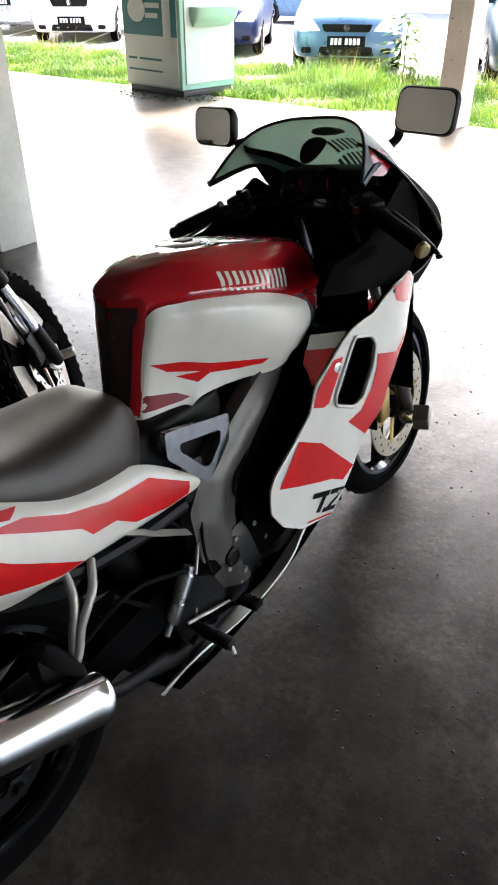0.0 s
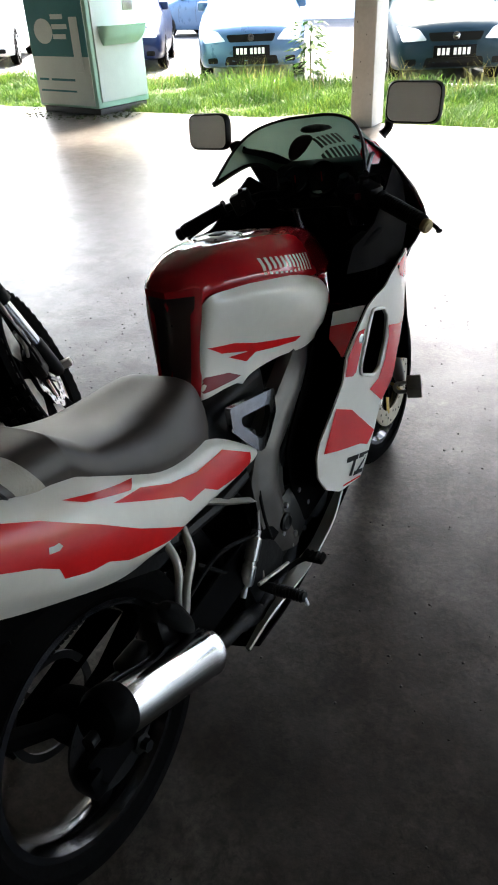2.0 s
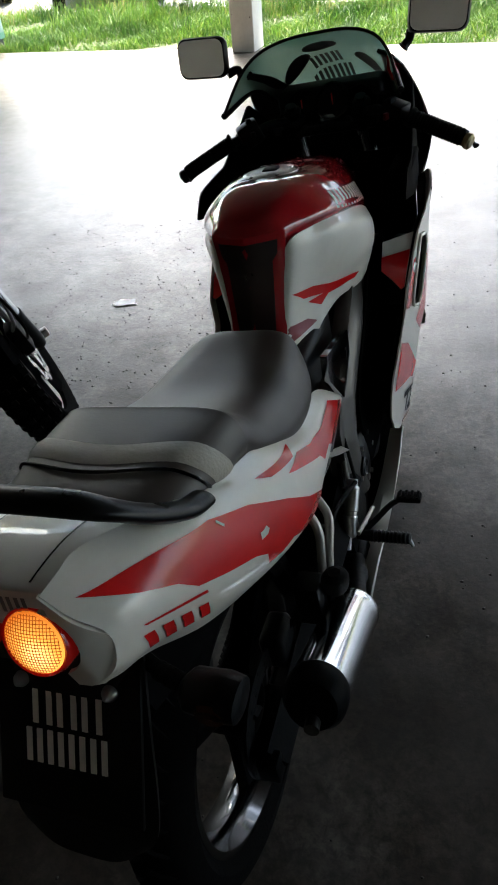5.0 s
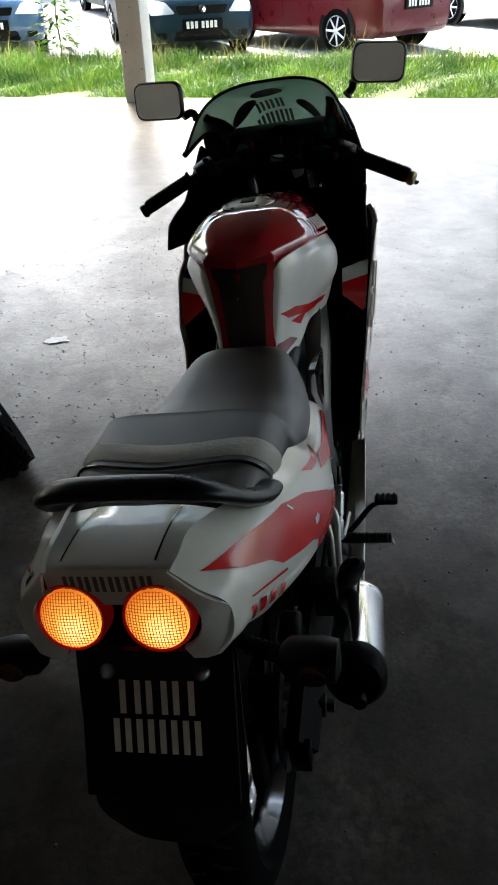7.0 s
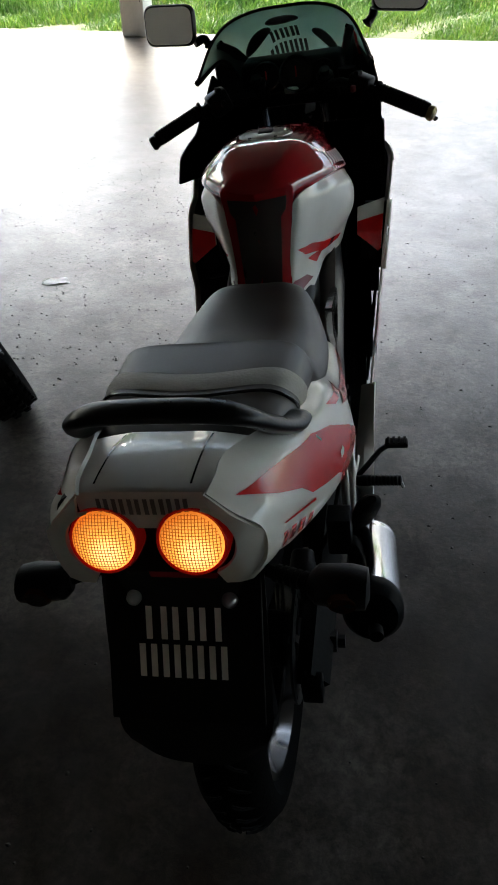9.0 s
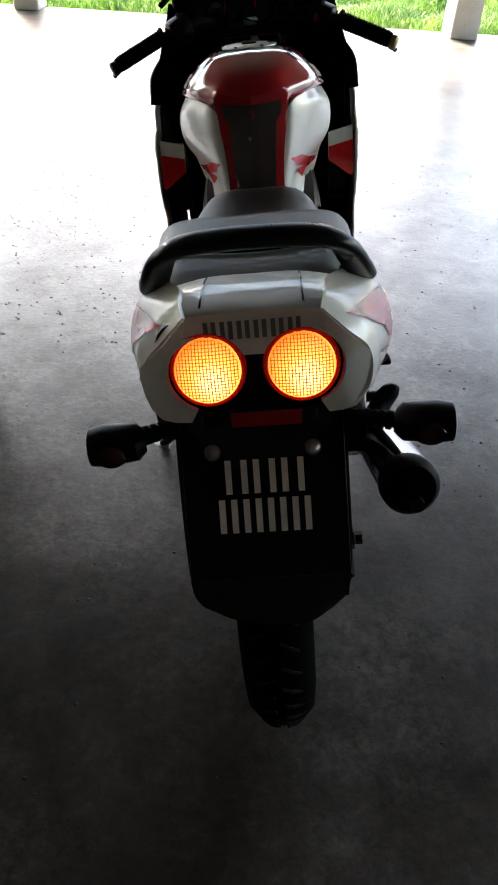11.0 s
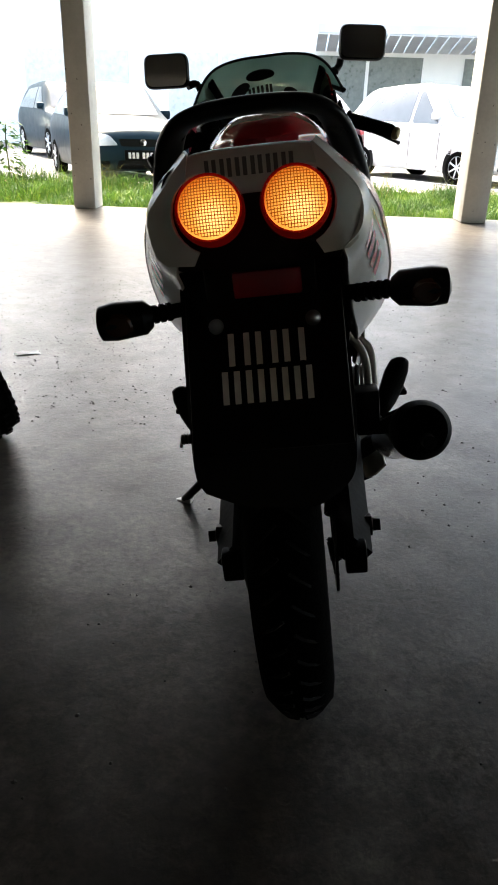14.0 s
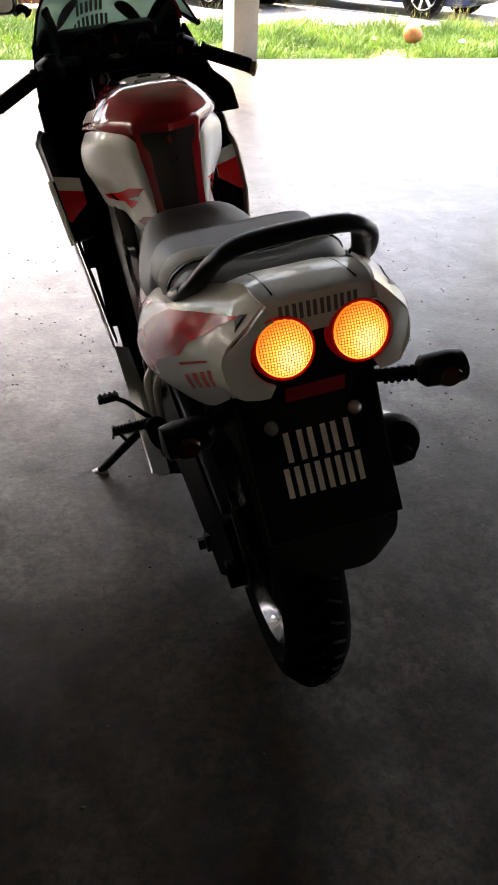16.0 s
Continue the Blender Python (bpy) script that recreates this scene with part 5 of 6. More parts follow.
# upper fairing: black inside, white and red outside
def fair_rows(off):
    o = off
    return [
        [(.140 + o, .90, 1.045), (.158 + o, .925, 1.03), (.178 + o, .985, .99), (.196 + o, 1.07, .915), (.206 + o, 1.15, .835), (.206 + o, 1.17, .79), (.200 + o, 1.10, .752), (.194 + o, 1.0, .735)],
        [(.130 + o, 1.02, 1.01), (.146 + o, 1.04, .985), (.165 + o, 1.09, .945), (.180 + o, 1.15, .885), (.186 + o, 1.20, .825), (.184 + o, 1.20, .78), (.178 + o, 1.15, .735), (.170 + o, 1.09, .70)],
        [(.105 + o, 1.14, .955), (.120 + o, 1.16, .935), (.134 + o, 1.20, .90), (.145 + o, 1.25, .86), (.148 + o, 1.28, .82), (.147 + o, 1.28, .77), (.142 + o, 1.25, .72), (.135 + o, 1.19, .68)],
        [(0, 1.24, .92), (0, 1.26, .90), (0, 1.32, .87), (0, 1.365, .84), (0, 1.385, .80), (0, 1.38, .755), (0, 1.34, .71), (0, 1.29, .67)],
    ]


bm = bmesh.new()
grid_mesh(bm, half(fair_rows(.004), 5, 4), mirror=True)
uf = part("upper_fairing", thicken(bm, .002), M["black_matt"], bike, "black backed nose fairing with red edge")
bm = bmesh.new()
grid_mesh(bm, half(fair_rows(0), 5, 4), mirror=True)
part("fairing_lining", thicken(bm, .0015), M["black_plastic"], uf, "black inside of the fairing")
for s in (1, -1):
    rim = [(p[0] * s, p[1], p[2]) for p in curve(fair_rows(.003)[0], 5)]
    part("fairing_rim", tubed(rim, .004, 6), M["black_gloss"], uf, "dark edge of the fairing")
part("headlamp", lathed([(.07, 0), (.068, .012), (.05, .022), (.0001, .03)], (0, 1.372, .79), (0, 1, -.05), 28), M["lamp_glass"], uf, "round headlamp glass")

for s in (1,):
    part("fairing_cap", side_panel(rounded([(.892, .985), (.882, 1.012), (.925, 1.034), (.972, 1.020), (1.004, .992), (.95, .974)], .006), lambda y, z: .170 + .25 * (1.0 - z), .006, s, (), 2), M["red_paint"], uf, "red top edge of the fairing")

# windscreen
scr = [
    [(0, .965, 1.091), (.07, .958, 1.089), (.128, .930, 1.075), (.165, .888, 1.043), (.196, .820, .980)],
    [(0, 1.070, 1.052), (.06, 1.065, 1.047), (.108, 1.04, 1.034), (.142, 1.0, 1.016), (.166, .945, .998)],
    [(0, 1.17, 1.0), (.055, 1.165, .995), (.10, 1.13, .983), (.134, 1.09, .972), (.154, 1.042, .965)],
    [(0, 1.265, .925), (.05, 1.26, .920), (.09, 1.23, .912), (.12, 1.19, .905), (.145, 1.14, .900)],
]
bm = bmesh.new()
grid_mesh(bm, half(scr, 7, 6), mirror=True)
screen = part("windscreen", thicken(bm, .002), M["screen"], bike, "pale smoked plastic windscreen")
rim = [(p[0], p[1], p[2]) for p in curve([(q[0] * -1, q[1], q[2]) for q in scr[0][::-1]] + scr[0][1:], 6)]
for s in (1, -1):
    side = [(q[4][0] * s, q[4][1], q[4][2]) for q in scr]
    part("screen_edge", tubed(curve(side, 5), [.007] * 5 + [.006] * 5 + [.004] * 6, 6), M["black_plastic"], screen, "dark edge strip")
part("screen_edge", tubed(rim, .0035, 6), M["black_plastic"], screen, "dark edge strip")


def under(name, outline, material, label):
    """A sticker under the screen, so that it reads from behind."""
    return decal(name, outline, screen, material, screen, "z", 1, -.0035, 2, far=0.6, label=label)


def ell(cx, cy, a, b, n=22):
    return [(cx + a * math.cos(i * 2 * math.pi / n), cy + b * math.sin(i * 2 * math.pi / n)) for i in range(n)]


for cx, cy, a, b in ((-.090, 1.095, .036, .030), (-.020, 1.056, .042, .030), (.078, 1.145, .034, .030)):
    under("vent_disc", ell(cx, cy, a, b), M["black_plastic"], "black round vent sticker")
for n, x0, y0, y1 in ((3, -.062, 1.110, 1.166), (4, -.074, 1.180, 1.234)):
    for k in range(n):
        for u in (x0 + k * .0265, x0 + k * .0265 + .0125):
            under("sticker_bar", [(u, y0), (u + .0078, y0), (u + .0078, y1), (u, y1)], M["black_plastic"], "dark plain bar")

# mirrors
for s in (1, -1):
    c = Vector((s * (.262 if s > 0 else .270), .964 if s > 0 else .955, 1.093 if s > 0 else 1.084))
    out = rounded([(-.062, -.040), (.060, -.044), (.064, .040), (-.058, .044)], .024, 6)
    back = rounded([(-.046, -.028), (.044, -.030), (.046, .028), (-.042, .030)], .014, 6)
    mm = Matrix.Translation(c) @ Matrix.Rotation(s * radians(5), 4, 'Z') @ Matrix.Rotation(radians(-7), 4, 'X') @ Matrix.Rotation(radians(6), 4, 'Y')
    bm = bmesh.new()
    rings = [[bm.verts.new(mm @ Vector((u * s * k, y, v * k))) for u, v in sh] for sh, y, k in ((out, -.008, .97), (out, 0, 1.03), (out, .012, 1.0), (back, .034, 1.0))]
    for a, b in zip(rings, rings[1:]):
        for i in range(len(a)):
            bm.faces.new((a[i], a[(i + 1) % len(a)], b[(i + 1) % len(a)], b[i]))
    bm.faces.new(rings[-1])
    bm.faces.new(rings[0][::-1])
    bmesh.ops.recalc_face_normals(bm, faces=bm.faces)
    mir = part("mirror", bm, M["black_plastic"], bike, "black rectangular mirror on an arm")
    bm = bmesh.new()
    bm.faces.new([bm.verts.new(mm @ Vector((u * s * .93, -.0085, v * .91))) for u, v in out])
    bmesh.ops.recalc_face_normals(bm, faces=bm.faces)
    part("mirror_glass", bm, M["mirror_glass"], mir, "grey reflecting glass", smooth=False)
    part("mirror_arm", tubed(curve([mm @ Vector((-s * .055, .012, -.036)), (s * .198, .970, 1.046), (s * .186, .962, 1.034)], 4), [.010] * 4 + [.0095] * 4 + [.012], 10), M["black_plastic"], mir, "black mirror arm")


# side fairings with duct
def xf_side(y, z):
    return .18 + .1 * (z - .33) + .05 * (min(y, .84) - .5) - .95 * max(0, y - .84) ** 2


fair_out = rounded([(.697, .728), (.673, .716), (.636, .690), (.581, .653), (.565, .602), (.519, .564), (.451, .515), (.436, .488), (.438, .432), (.477, .375), (.544, .326), (.660, .296), (.696, .330), (.741, .387), (.778, .447), (.853, .480), (.888, .540), (.94, .590), (1.0, .62), (1.05, .735), (.96, .775), (.873, .772), (.825, .758), (.785, .738), (.738, .736)], .008, 3)
duct = rounded([(.712, .712), (.772, .694), (.798, .666), (.791, .614), (.756, .552), (.723, .546), (.652, .580), (.648, .602), (.696, .690)], .010, 3)
flange_in = [(.161, .656, .726), (.159, .642, .700), (.158, .632, .674), (.180, .616, .662), (.203, .592, .650)]
flange_out = [(.2195, .700, .727), (.216, .664, .706), (.214, .640, .692), (.211, .612, .673), (.209, .590, .656)]
belly_top = curve([(.188, .080, .272), (.188, .186, .275), (.186, .332, .258), (.186, .477, .278), (.190, .545, .330)], 5)
belly_mid = curve([(.168, .100, .240), (.166, .210, .256), (.164, .345, .262), (.166, .455, .262), (.174, .560, .315)], 5)
belly_low = curve([(.150, .117, .226), (.146, .226, .240), (.144, .354, .246), (.146, .445, .244), (.156, .575, .300)], 5)
for s in (1, -1):
    sf = part("side_fairing", side_panel(fair_out, xf_side, .004, s, (duct,), 3), M["white_paint"], bike, "white side fairing with red flashes and an air duct")
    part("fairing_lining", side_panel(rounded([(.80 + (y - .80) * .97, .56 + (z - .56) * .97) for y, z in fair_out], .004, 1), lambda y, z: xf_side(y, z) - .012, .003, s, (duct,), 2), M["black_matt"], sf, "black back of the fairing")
    dr = [(xf_side(y, z) * s, y, z) for y, z in duct]
    bm = bmesh.new()
    r0, r1 = [bm.verts.new((p[0] + s * .004, p[1], p[2])) for p in dr], [bm.verts.new((p[0] - s * .055, p[1] + .01, p[2])) for p in dr]
    for i in range(len(dr)):
        bm.faces.new((r0[i], r0[(i + 1) % len(dr)], r1[(i + 1) % len(dr)], r1[i]))
    bm.faces.new(r1)
    bmesh.ops.recalc_face_normals(bm, faces=bm.faces)
    part("duct_liner", bm, M["black_plastic"], sf, "black air duct")
    part("duct_rim", tubed([(xf_side(y, z) * s + s * .003, y, z) for y, z in duct + duct[:1]], .004, 8), M["white_paint"], sf, "raised white rim of the duct")
    bm = bmesh.new()
    grid_mesh(bm, [[(p[0] * s, p[1], p[2]) for p in row] for row in (flange_in, flange_out)])
    fl = part("fairing_flange", thicken(bm, .003), M["white_paint"], sf, "white inward edge of the fairing")
    bm = bmesh.new()
    grid_mesh(bm, [[(p[0] * s, p[1] - .0045, p[2]) for p in row[1:]] for row in (flange_in, flange_out)])
    part("flash", thicken(bm, .0012), M["red_decal"], fl, "red flash")
    for q in ([(.640, .689), (.672, .684), (.655, .645), (.628, .598), (.610, .596), (.572, .612), (.587, .650)],
              [(.812, .636), (.911, .602), (1.0, .63), (.99, .618), (.938, .592), (.885, .542), (.850, .482), (.780, .450), (.705, .517), (.756, .522), (.794, .557), (.813, .606)],
              [(.464, .479), (.526, .558), (.606, .514), (.661, .461), (.737, .388), (.696, .370), (.650, .398), (.596, .420), (.530, .448)]):
        decal("flash", q, sf, M["red_decal"], sf, "x", s, .0016, 3, label="red flash")
    decal("nose_flash", [(.86, .767), (.96, .772), (1.04, .735), (1.03, .69), (.93, .712), (.88, .735)], sf, M["red_decal"], sf, "x", s, .0016, 2, label="red flash")
    for q in ([(.582, .398), (.647, .371), (.640, .360), (.577, .386)], [(.618, .372), (.634, .366), (.606, .333), (.590, .342)],
              [(.652, .369), (.708, .346), (.702, .336), (.646, .358)], [(.690, .343), (.704, .338), (.646, .325), (.630, .332)], [(.620, .337), (.672, .316), (.664, .308), (.612, .328)]):
        decal("model_mark", q, sf, M["plate_black"], sf, "x", s, .0016, 1, label="dark lettering stroke")
    decal("model_mark", [(.560, .336), (.655, .304), (.653, .300), (.558, .332)], sf, M["red_decal"], sf, "x", s, .0016, 1, label="thin red line")
    part("fairing_bolt", lathed([(.011, 0), (.010, .003), (.006, .004), (.006, .002), (0.0001, .002)], (s * (xf_side(.652, .668) + .001), .652, .668), (s, -.3, 0), 16), M["steel"], sf)
    part("fairing_screw", lathed([(.005, 0), (.004, .002)], (s * (xf_side(.866, .759) + .001), .866, .759), (s, 0, 0), 10), M["dark_metal"], sf)
    bm = bmesh.new()
    grid_mesh(bm, [[(p[0] * s, p[1], p[2]) for p in row] for row in (belly_top, belly_mid, belly_low)])
    part("lower_fairing", thicken(bm, .004), M["white_paint"], bike, "white belly fairing")
    if s < 0:
        sf.location.x -= .010
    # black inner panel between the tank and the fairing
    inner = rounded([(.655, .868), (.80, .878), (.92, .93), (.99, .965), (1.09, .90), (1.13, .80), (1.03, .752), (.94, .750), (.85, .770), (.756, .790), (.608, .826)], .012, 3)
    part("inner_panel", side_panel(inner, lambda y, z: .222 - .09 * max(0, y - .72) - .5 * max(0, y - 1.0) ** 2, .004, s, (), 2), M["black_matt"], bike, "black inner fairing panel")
    # black sheets added behind fairing and nose stand for shade in the gaps
    part("rear_shade_sheet", boxed(s * .1415 - .0415, s * .1415 + .0415, .70, .706, .305, .66, .002), M["black_matt"], bike, "added black sheet for the shade inside the fairing")
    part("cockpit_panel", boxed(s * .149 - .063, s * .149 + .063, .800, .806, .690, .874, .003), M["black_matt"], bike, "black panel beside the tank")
    part("nose_shade_sheet", boxed(s * .130 - .045, s * .130 + .045, 1.09, 1.098, .42, .86, .003), M["black_matt"], bike, "added black sheet for the shade behind the nose")
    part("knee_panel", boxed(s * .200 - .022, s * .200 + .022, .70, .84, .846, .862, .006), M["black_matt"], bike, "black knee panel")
    part("bulkhead", boxed(s * .145 - .055, s * .145 + .055, .848, .856, .42, .690, .003), M["black_matt"], bike, "added black sheet for the shade behind the fairing")
    part("shade_filler", side_panel(rounded([(.63, .70), (.80, .70), (.82, .40), (.66, .32), (.46, .29), (.425, .40), (.425, .50), (.50, .58), (.58, .65)], .01), lambda y, z: .135 - .05 * max(0, .6 - y), .004, s, (), 2), M["black_matt"], bike, "added black filler sheet for the shade behind the fairing")
bm = bmesh.new()
bl = fine_grid([[(s2 * .165, y, z + .01) if abs(s2) == 1 else (s2 * .165, y, z - .03 * (1 - abs(s2))) for s2 in (-1, -.6, 0, .6, 1)] for y, z in ((.74, .33), (.62, .27), (.45, .225), (.28, .20), (.14, .205))], 4, 4)
grid_mesh(bm, bl)
part("belly_pan", thicken(bm, .004), M["black_matt"], bike, "black belly pan")

# frame, engine, swingarm
spine = [Vector(q) for q in ((.757, .737), (.64, .675), (.507, .610), (.378, .532), (.350, .45), (.360, .36), (.400, .27))]


def spar_off(y, z):
    """Distance from the middle line of the spar, for its rounded section."""
    q, best = Vector((y, z)), 1.0
    for a, b in zip(spine, spine[1:]):
        t = max(0, min(1, (q - a).dot(b - a) / (b - a).length_squared))
        best = min(best, (a + (b - a) * t - q).length)
    return best


spar = [(.743, .779), (.66, .740), (.513, .669), (.40, .605), (.335, .562), (.290, .503), (.297, .40), (.330, .288), (.385, .270), (.452, .266), (.420, .318), (.410, .42), (.425, .503), (.503, .549), (.622, .609), (.774, .693)]
for s in (1, -1):
    bm = side_panel(rounded(spar, .012, 3), lambda y, z: .131 - .10 * max(0, y - .52) - min(.016, 11 * spar_off(y, z) ** 2), .032, s, (), 3)
    fr = part("frame_spar", bm, M["aluminium"], bike, "grey cast aluminium frame spar")
    part("pivot_cap", lathed([(.021, 0), (.021, .006), (.016, .009), (.012, .005), (.0001, .005)], (s * .129, .368, .355), (s, 0, 0), 22), M["dark_metal"], fr, "dark round pivot cap")
    part("frame_bolt", lathed([(.008, 0), (.008, .005)], (s * .129, .40, .30), (s, 0, 0), 6), M["steel"], fr)
    sw = part("swingarm", tubed([(s * .10, .33, .355), (s * .105, .15, .345), (s * .100, -.05, .322), (s * .095, -.262, .293)], [.034, .036, .031, .028], 4, flat=1.15), M["swing_black"], bike, "dark box section swingarm")
    part("chain_adjuster", boxed(s * .096 - .017, s * .096 + .017, -.285, -.255, .270, .318, .004), M["swing_black"], sw, "dark adjuster end plate")
    part("axle_nut", lathed([(.019, 0), (.019, .012), (.011, .014), (.011, .026)], (s * .118, RA[1], RA[2]), (s, 0, 0), 6), M["dark_metal"], sw)
    pegs = part("passenger_peg_bracket", tubed(curve([(s * .118, .059, .562), (s * .150, .030, .545), (s * .159, .010, .530), (s * .159, -.014, .50), (s * .158, -.03, .46), (s * .150, -.045, .425)], 4), .0075, 10), M["satin_tube"], bike, "bent satin grey peg bracket")
    part("bracket_stay", tubed(curve([(s * .118, .008, .571), (s * .138, .0, .548), (s * .147, -.010, .525), (s * .149, -.025, .49), (s * .150, -.04, .44)], 4), .0075, 10), M["satin_tube"], pegs)
    part("bracket_lug", lathed([(.014, 0), (.016, .004), (.016, .022), (.010, .026)], (s * .140, -.045, .425), (s, 0, 0), 14), M["dark_metal"], pegs, "dark pivot lug")
    pa, pb = (Vector((.170, -.045, .436)), Vector((.194, -.105, .552))) if s > 0 else (Vector((-.156, -.045, .425)), Vector((-.168, -.105, .535)))
    part("passenger_peg", tubed([pa, pa.lerp(pb, .2), pa.lerp(pb, .45), pa.lerp(pb, .8), pa.lerp(pb, .95), pb], [.009, .017, .021, .021, .017, .009], 12, flat=.7), M["rubber"], pegs, "folded rubber passenger peg")
    hang = part("footrest_hanger", side_panel(rounded([(.30, .36), (.33, .30), (.28, .24), (.20, .26), (.18, .33), (.24, .40)], .015), lambda y, z: .138, .010, s, (), 1), M["dark_metal"], bike, "dark footrest hanger plate")
    prof = [(.006, 0), (.010, 0), (.012, .03)]
    for k in range(9):
        prof += [(.0112, .034 + k * .0078), (.0136, .0358 + k * .0078), (.0112, .0376 + k * .0078)]
    bm = lathed(prof + [(.011, .105), (.006, .107)], (s * .14, .222, .299), (s, -.085, .075), 12)
    part("peg_feeler", tubed([(s * .243, .213, .305), (s * .248, .213, .288)], .004, 8), M["steel"], hang, "bright peg tip")
    part("footpeg", bm, M["dark_metal"], hang, "ribbed footpeg")
    part("pedal", tubed(curve([(s * .148, .225, .30), (s * .175, .25, .318), (s * .200, .275, .335), (s * .222, .285, .345)], 4), .006, 8), M["dark_metal"], hang, "dark foot lever")
    tip = part("pedal_tip", boxed(s * .236 - .024, s * .236 + .024, .272, .298, .343, .355, .004), M["rubber"], hang, "ribbed rubber pedal pad")
    for k in range(4):
        part("rib", boxed(s * .236 - .02 + k * .0115, s * .236 - .014 + k * .0115, .273, .297, .3549, .358, .001, 1), M["rubber"], tip)
part("seat_stay", tubed([(.119, .268, .478), (.121, .19, .528), (.119, .118, .578)], .017, 4, flat=.4), M["satin_tube"], bike, "flat silver seat stay")
part("subframe", tubed([(.10, .29, .52), (.115, .16, .535), (.115, .05, .55), (.10, -.15, .62)], .014, 8), M["dark_metal"], bike, "dark seat subframe tube")
part("subframe", tubed([(-.10, .29, .52), (-.115, .16, .535), (-.115, .05, .55), (-.10, -.15, .62)], .014, 8), M["aluminium"], bike, "grey seat subframe tube")
eng = part("engine", boxed(-.105, .105, .30, .60, .22, .40, .03, 3), M["dark_metal"], bike, "dark two-stroke engine block")
part("cylinder", boxed(-.075, .075, .52, .70, .38, .58, .02, 3), M["dark_metal"], eng, "dark cylinder block")
part("clutch_cover", lathed([(.05, .06), (.07, .10), (.075, .108), (.075, .118), (.06, .125), (.03, .127)], (0, .42, .33), (1, 0, 0), 28), M["dark_alloy"], eng, "round dark clutch cover")
part("crank_cover", lathed([(.04, .06), (.055, .105), (.055, .118), (.045, .125), (.02, .127)], (0, .55, .30), (1, 0, 0), 24), M["dark_alloy"], eng, "round dark crank cover")
part("generator_cover", lathed([(.05, .06), (.062, .10), (.062, .112), (.045, .12)], (0, .50, .31), (-1, 0, 0), 24), M["dark_alloy"], eng)
for k in range(7):
    part("cooling_fin", boxed(-.085, .085, .51, .71, .40 + k * .024, .404 + k * .024), M["dark_metal"], eng, smooth=False)
for k in range(6):
    a = k * 1.047
    part("cover_bolt", lathed([(.006, 0), (.006, .006), (.003, .006)], (.124, .42 + .062 * math.cos(a), .33 + .062 * math.sin(a)), (1, 0, 0), 6), M["steel"], eng)
part("coolant_hose", tubed(curve([(.07, .46, .42), (.105, .42, .47), (.108, .46, .54), (.06, .58, .60)], 6), .012, 10), M["rubber"], bike)
part("wiring", tubed(curve([(.09, .18, .60), (.098, .24, .52), (.085, .30, .44), (.10, .34, .38)], 6), .006, 8), M["rubber"], bike)
part("oil_line", tubed(curve([(.10, .30, .42), (.115, .24, .36), (.11, .17, .37), (.09, .10, .44)], 6), .005, 8), M["rubber"], bike)
rad = part("radiator", boxed(-.13, .13, .80, .835, .44, .68, .006), M["black_plastic"], bike, "black radiator")
for k in range(12):
    part("fin", boxed(-.12, .12, .797, .8, .452 + k * .0187, .457 + k * .0187), M["dark_metal"], rad, smooth=False)
part("airbox", boxed(-.085, .085, .20, .46, .52, .69, .02, 3), M["black_plastic"], bike, "black airbox")
part("battery_box", boxed(-.08, .08, -.02, .19, .50, .66, .015, 2), M["black_plastic"], bike)
part("shock_absorber", tubed([(.0, .25, .30), (.0, .12, .58)], .030, 14), M["dark_metal"], bike)
part("carburettor", boxed(.05, .112, .29, .35, .52, .60, .008), M["dark_alloy"], bike, "dull carburettor body")
for s in (1, -1):
    part("heel_plate", side_panel(rounded([(.259, .690), (.425, .652), (.418, .600), (.362, .550), (.335, .552), (.255, .641)], .008), lambda y, z: .122, .012, s, (rounded([(.290, .655), (.398, .630), (.392, .606), (.358, .576), (.342, .578), (.288, .640)], .008),), 2), M["bracket_chrome"], bike, "polished bracket plate")
part("rear_cylinder", lathed([(.006, -.075), (.006, -.05), (.012, -.05), (.0145, -.045), (.0145, -.01), (.012, -.008), (.012, .0), (.0145, .002), (.0145, .045), (.010, .05), (.010, .062)], (.138, .205, .378), (.05, .54, .75), 14), M["steel"], bike, "rear brake master cylinder")
part("brake_rod", tubed([(.146, .205, .318), (.150, .255, .305), (.152, .318, .285)], .0045, 8), M["satin_tube"], bike, "bright brake link rod")
part("return_spring", tubed([(.128 + .006 * math.cos(k * .9), .17 + .001 * k, .318 + .0016 * k + .006 * math.sin(k * .9)) for k in range(60)], .0016, 5), M["steel"], bike, "thin return spring")
part("shift_rod", tubed([(.112, .30, .43), (.128, .255, .36), (.138, .235, .30)], .004, 8), M["satin_tube"], bike)
part("drain_tube", tubed(curve([(.105, .33, .50), (.125, .30, .42), (.128, .31, .34), (.12, .33, .25)], 5), .0035, 7), M["rubber"], bike)
part("brake_hose", tubed(curve([(.148, .23, .43), (.14, .10, .47), (.12, -.03, .42), (.08, -.09, .37)], 6), .0045, 8), M["rubber"], bike)
part("brake_arm", tubed([(.095, .12, .30), (.09, -.08, .345)], .009, 8, flat=.6), M["steel"], bike)
part("rear_hugger", side_panel(rounded([(.10, .62), (-.05, .63), (-.10, .56), (.02, .50), (.12, .55)], .02), lambda y, z: .09, .01, 1, (), 1), M["dark_metal"], bike)

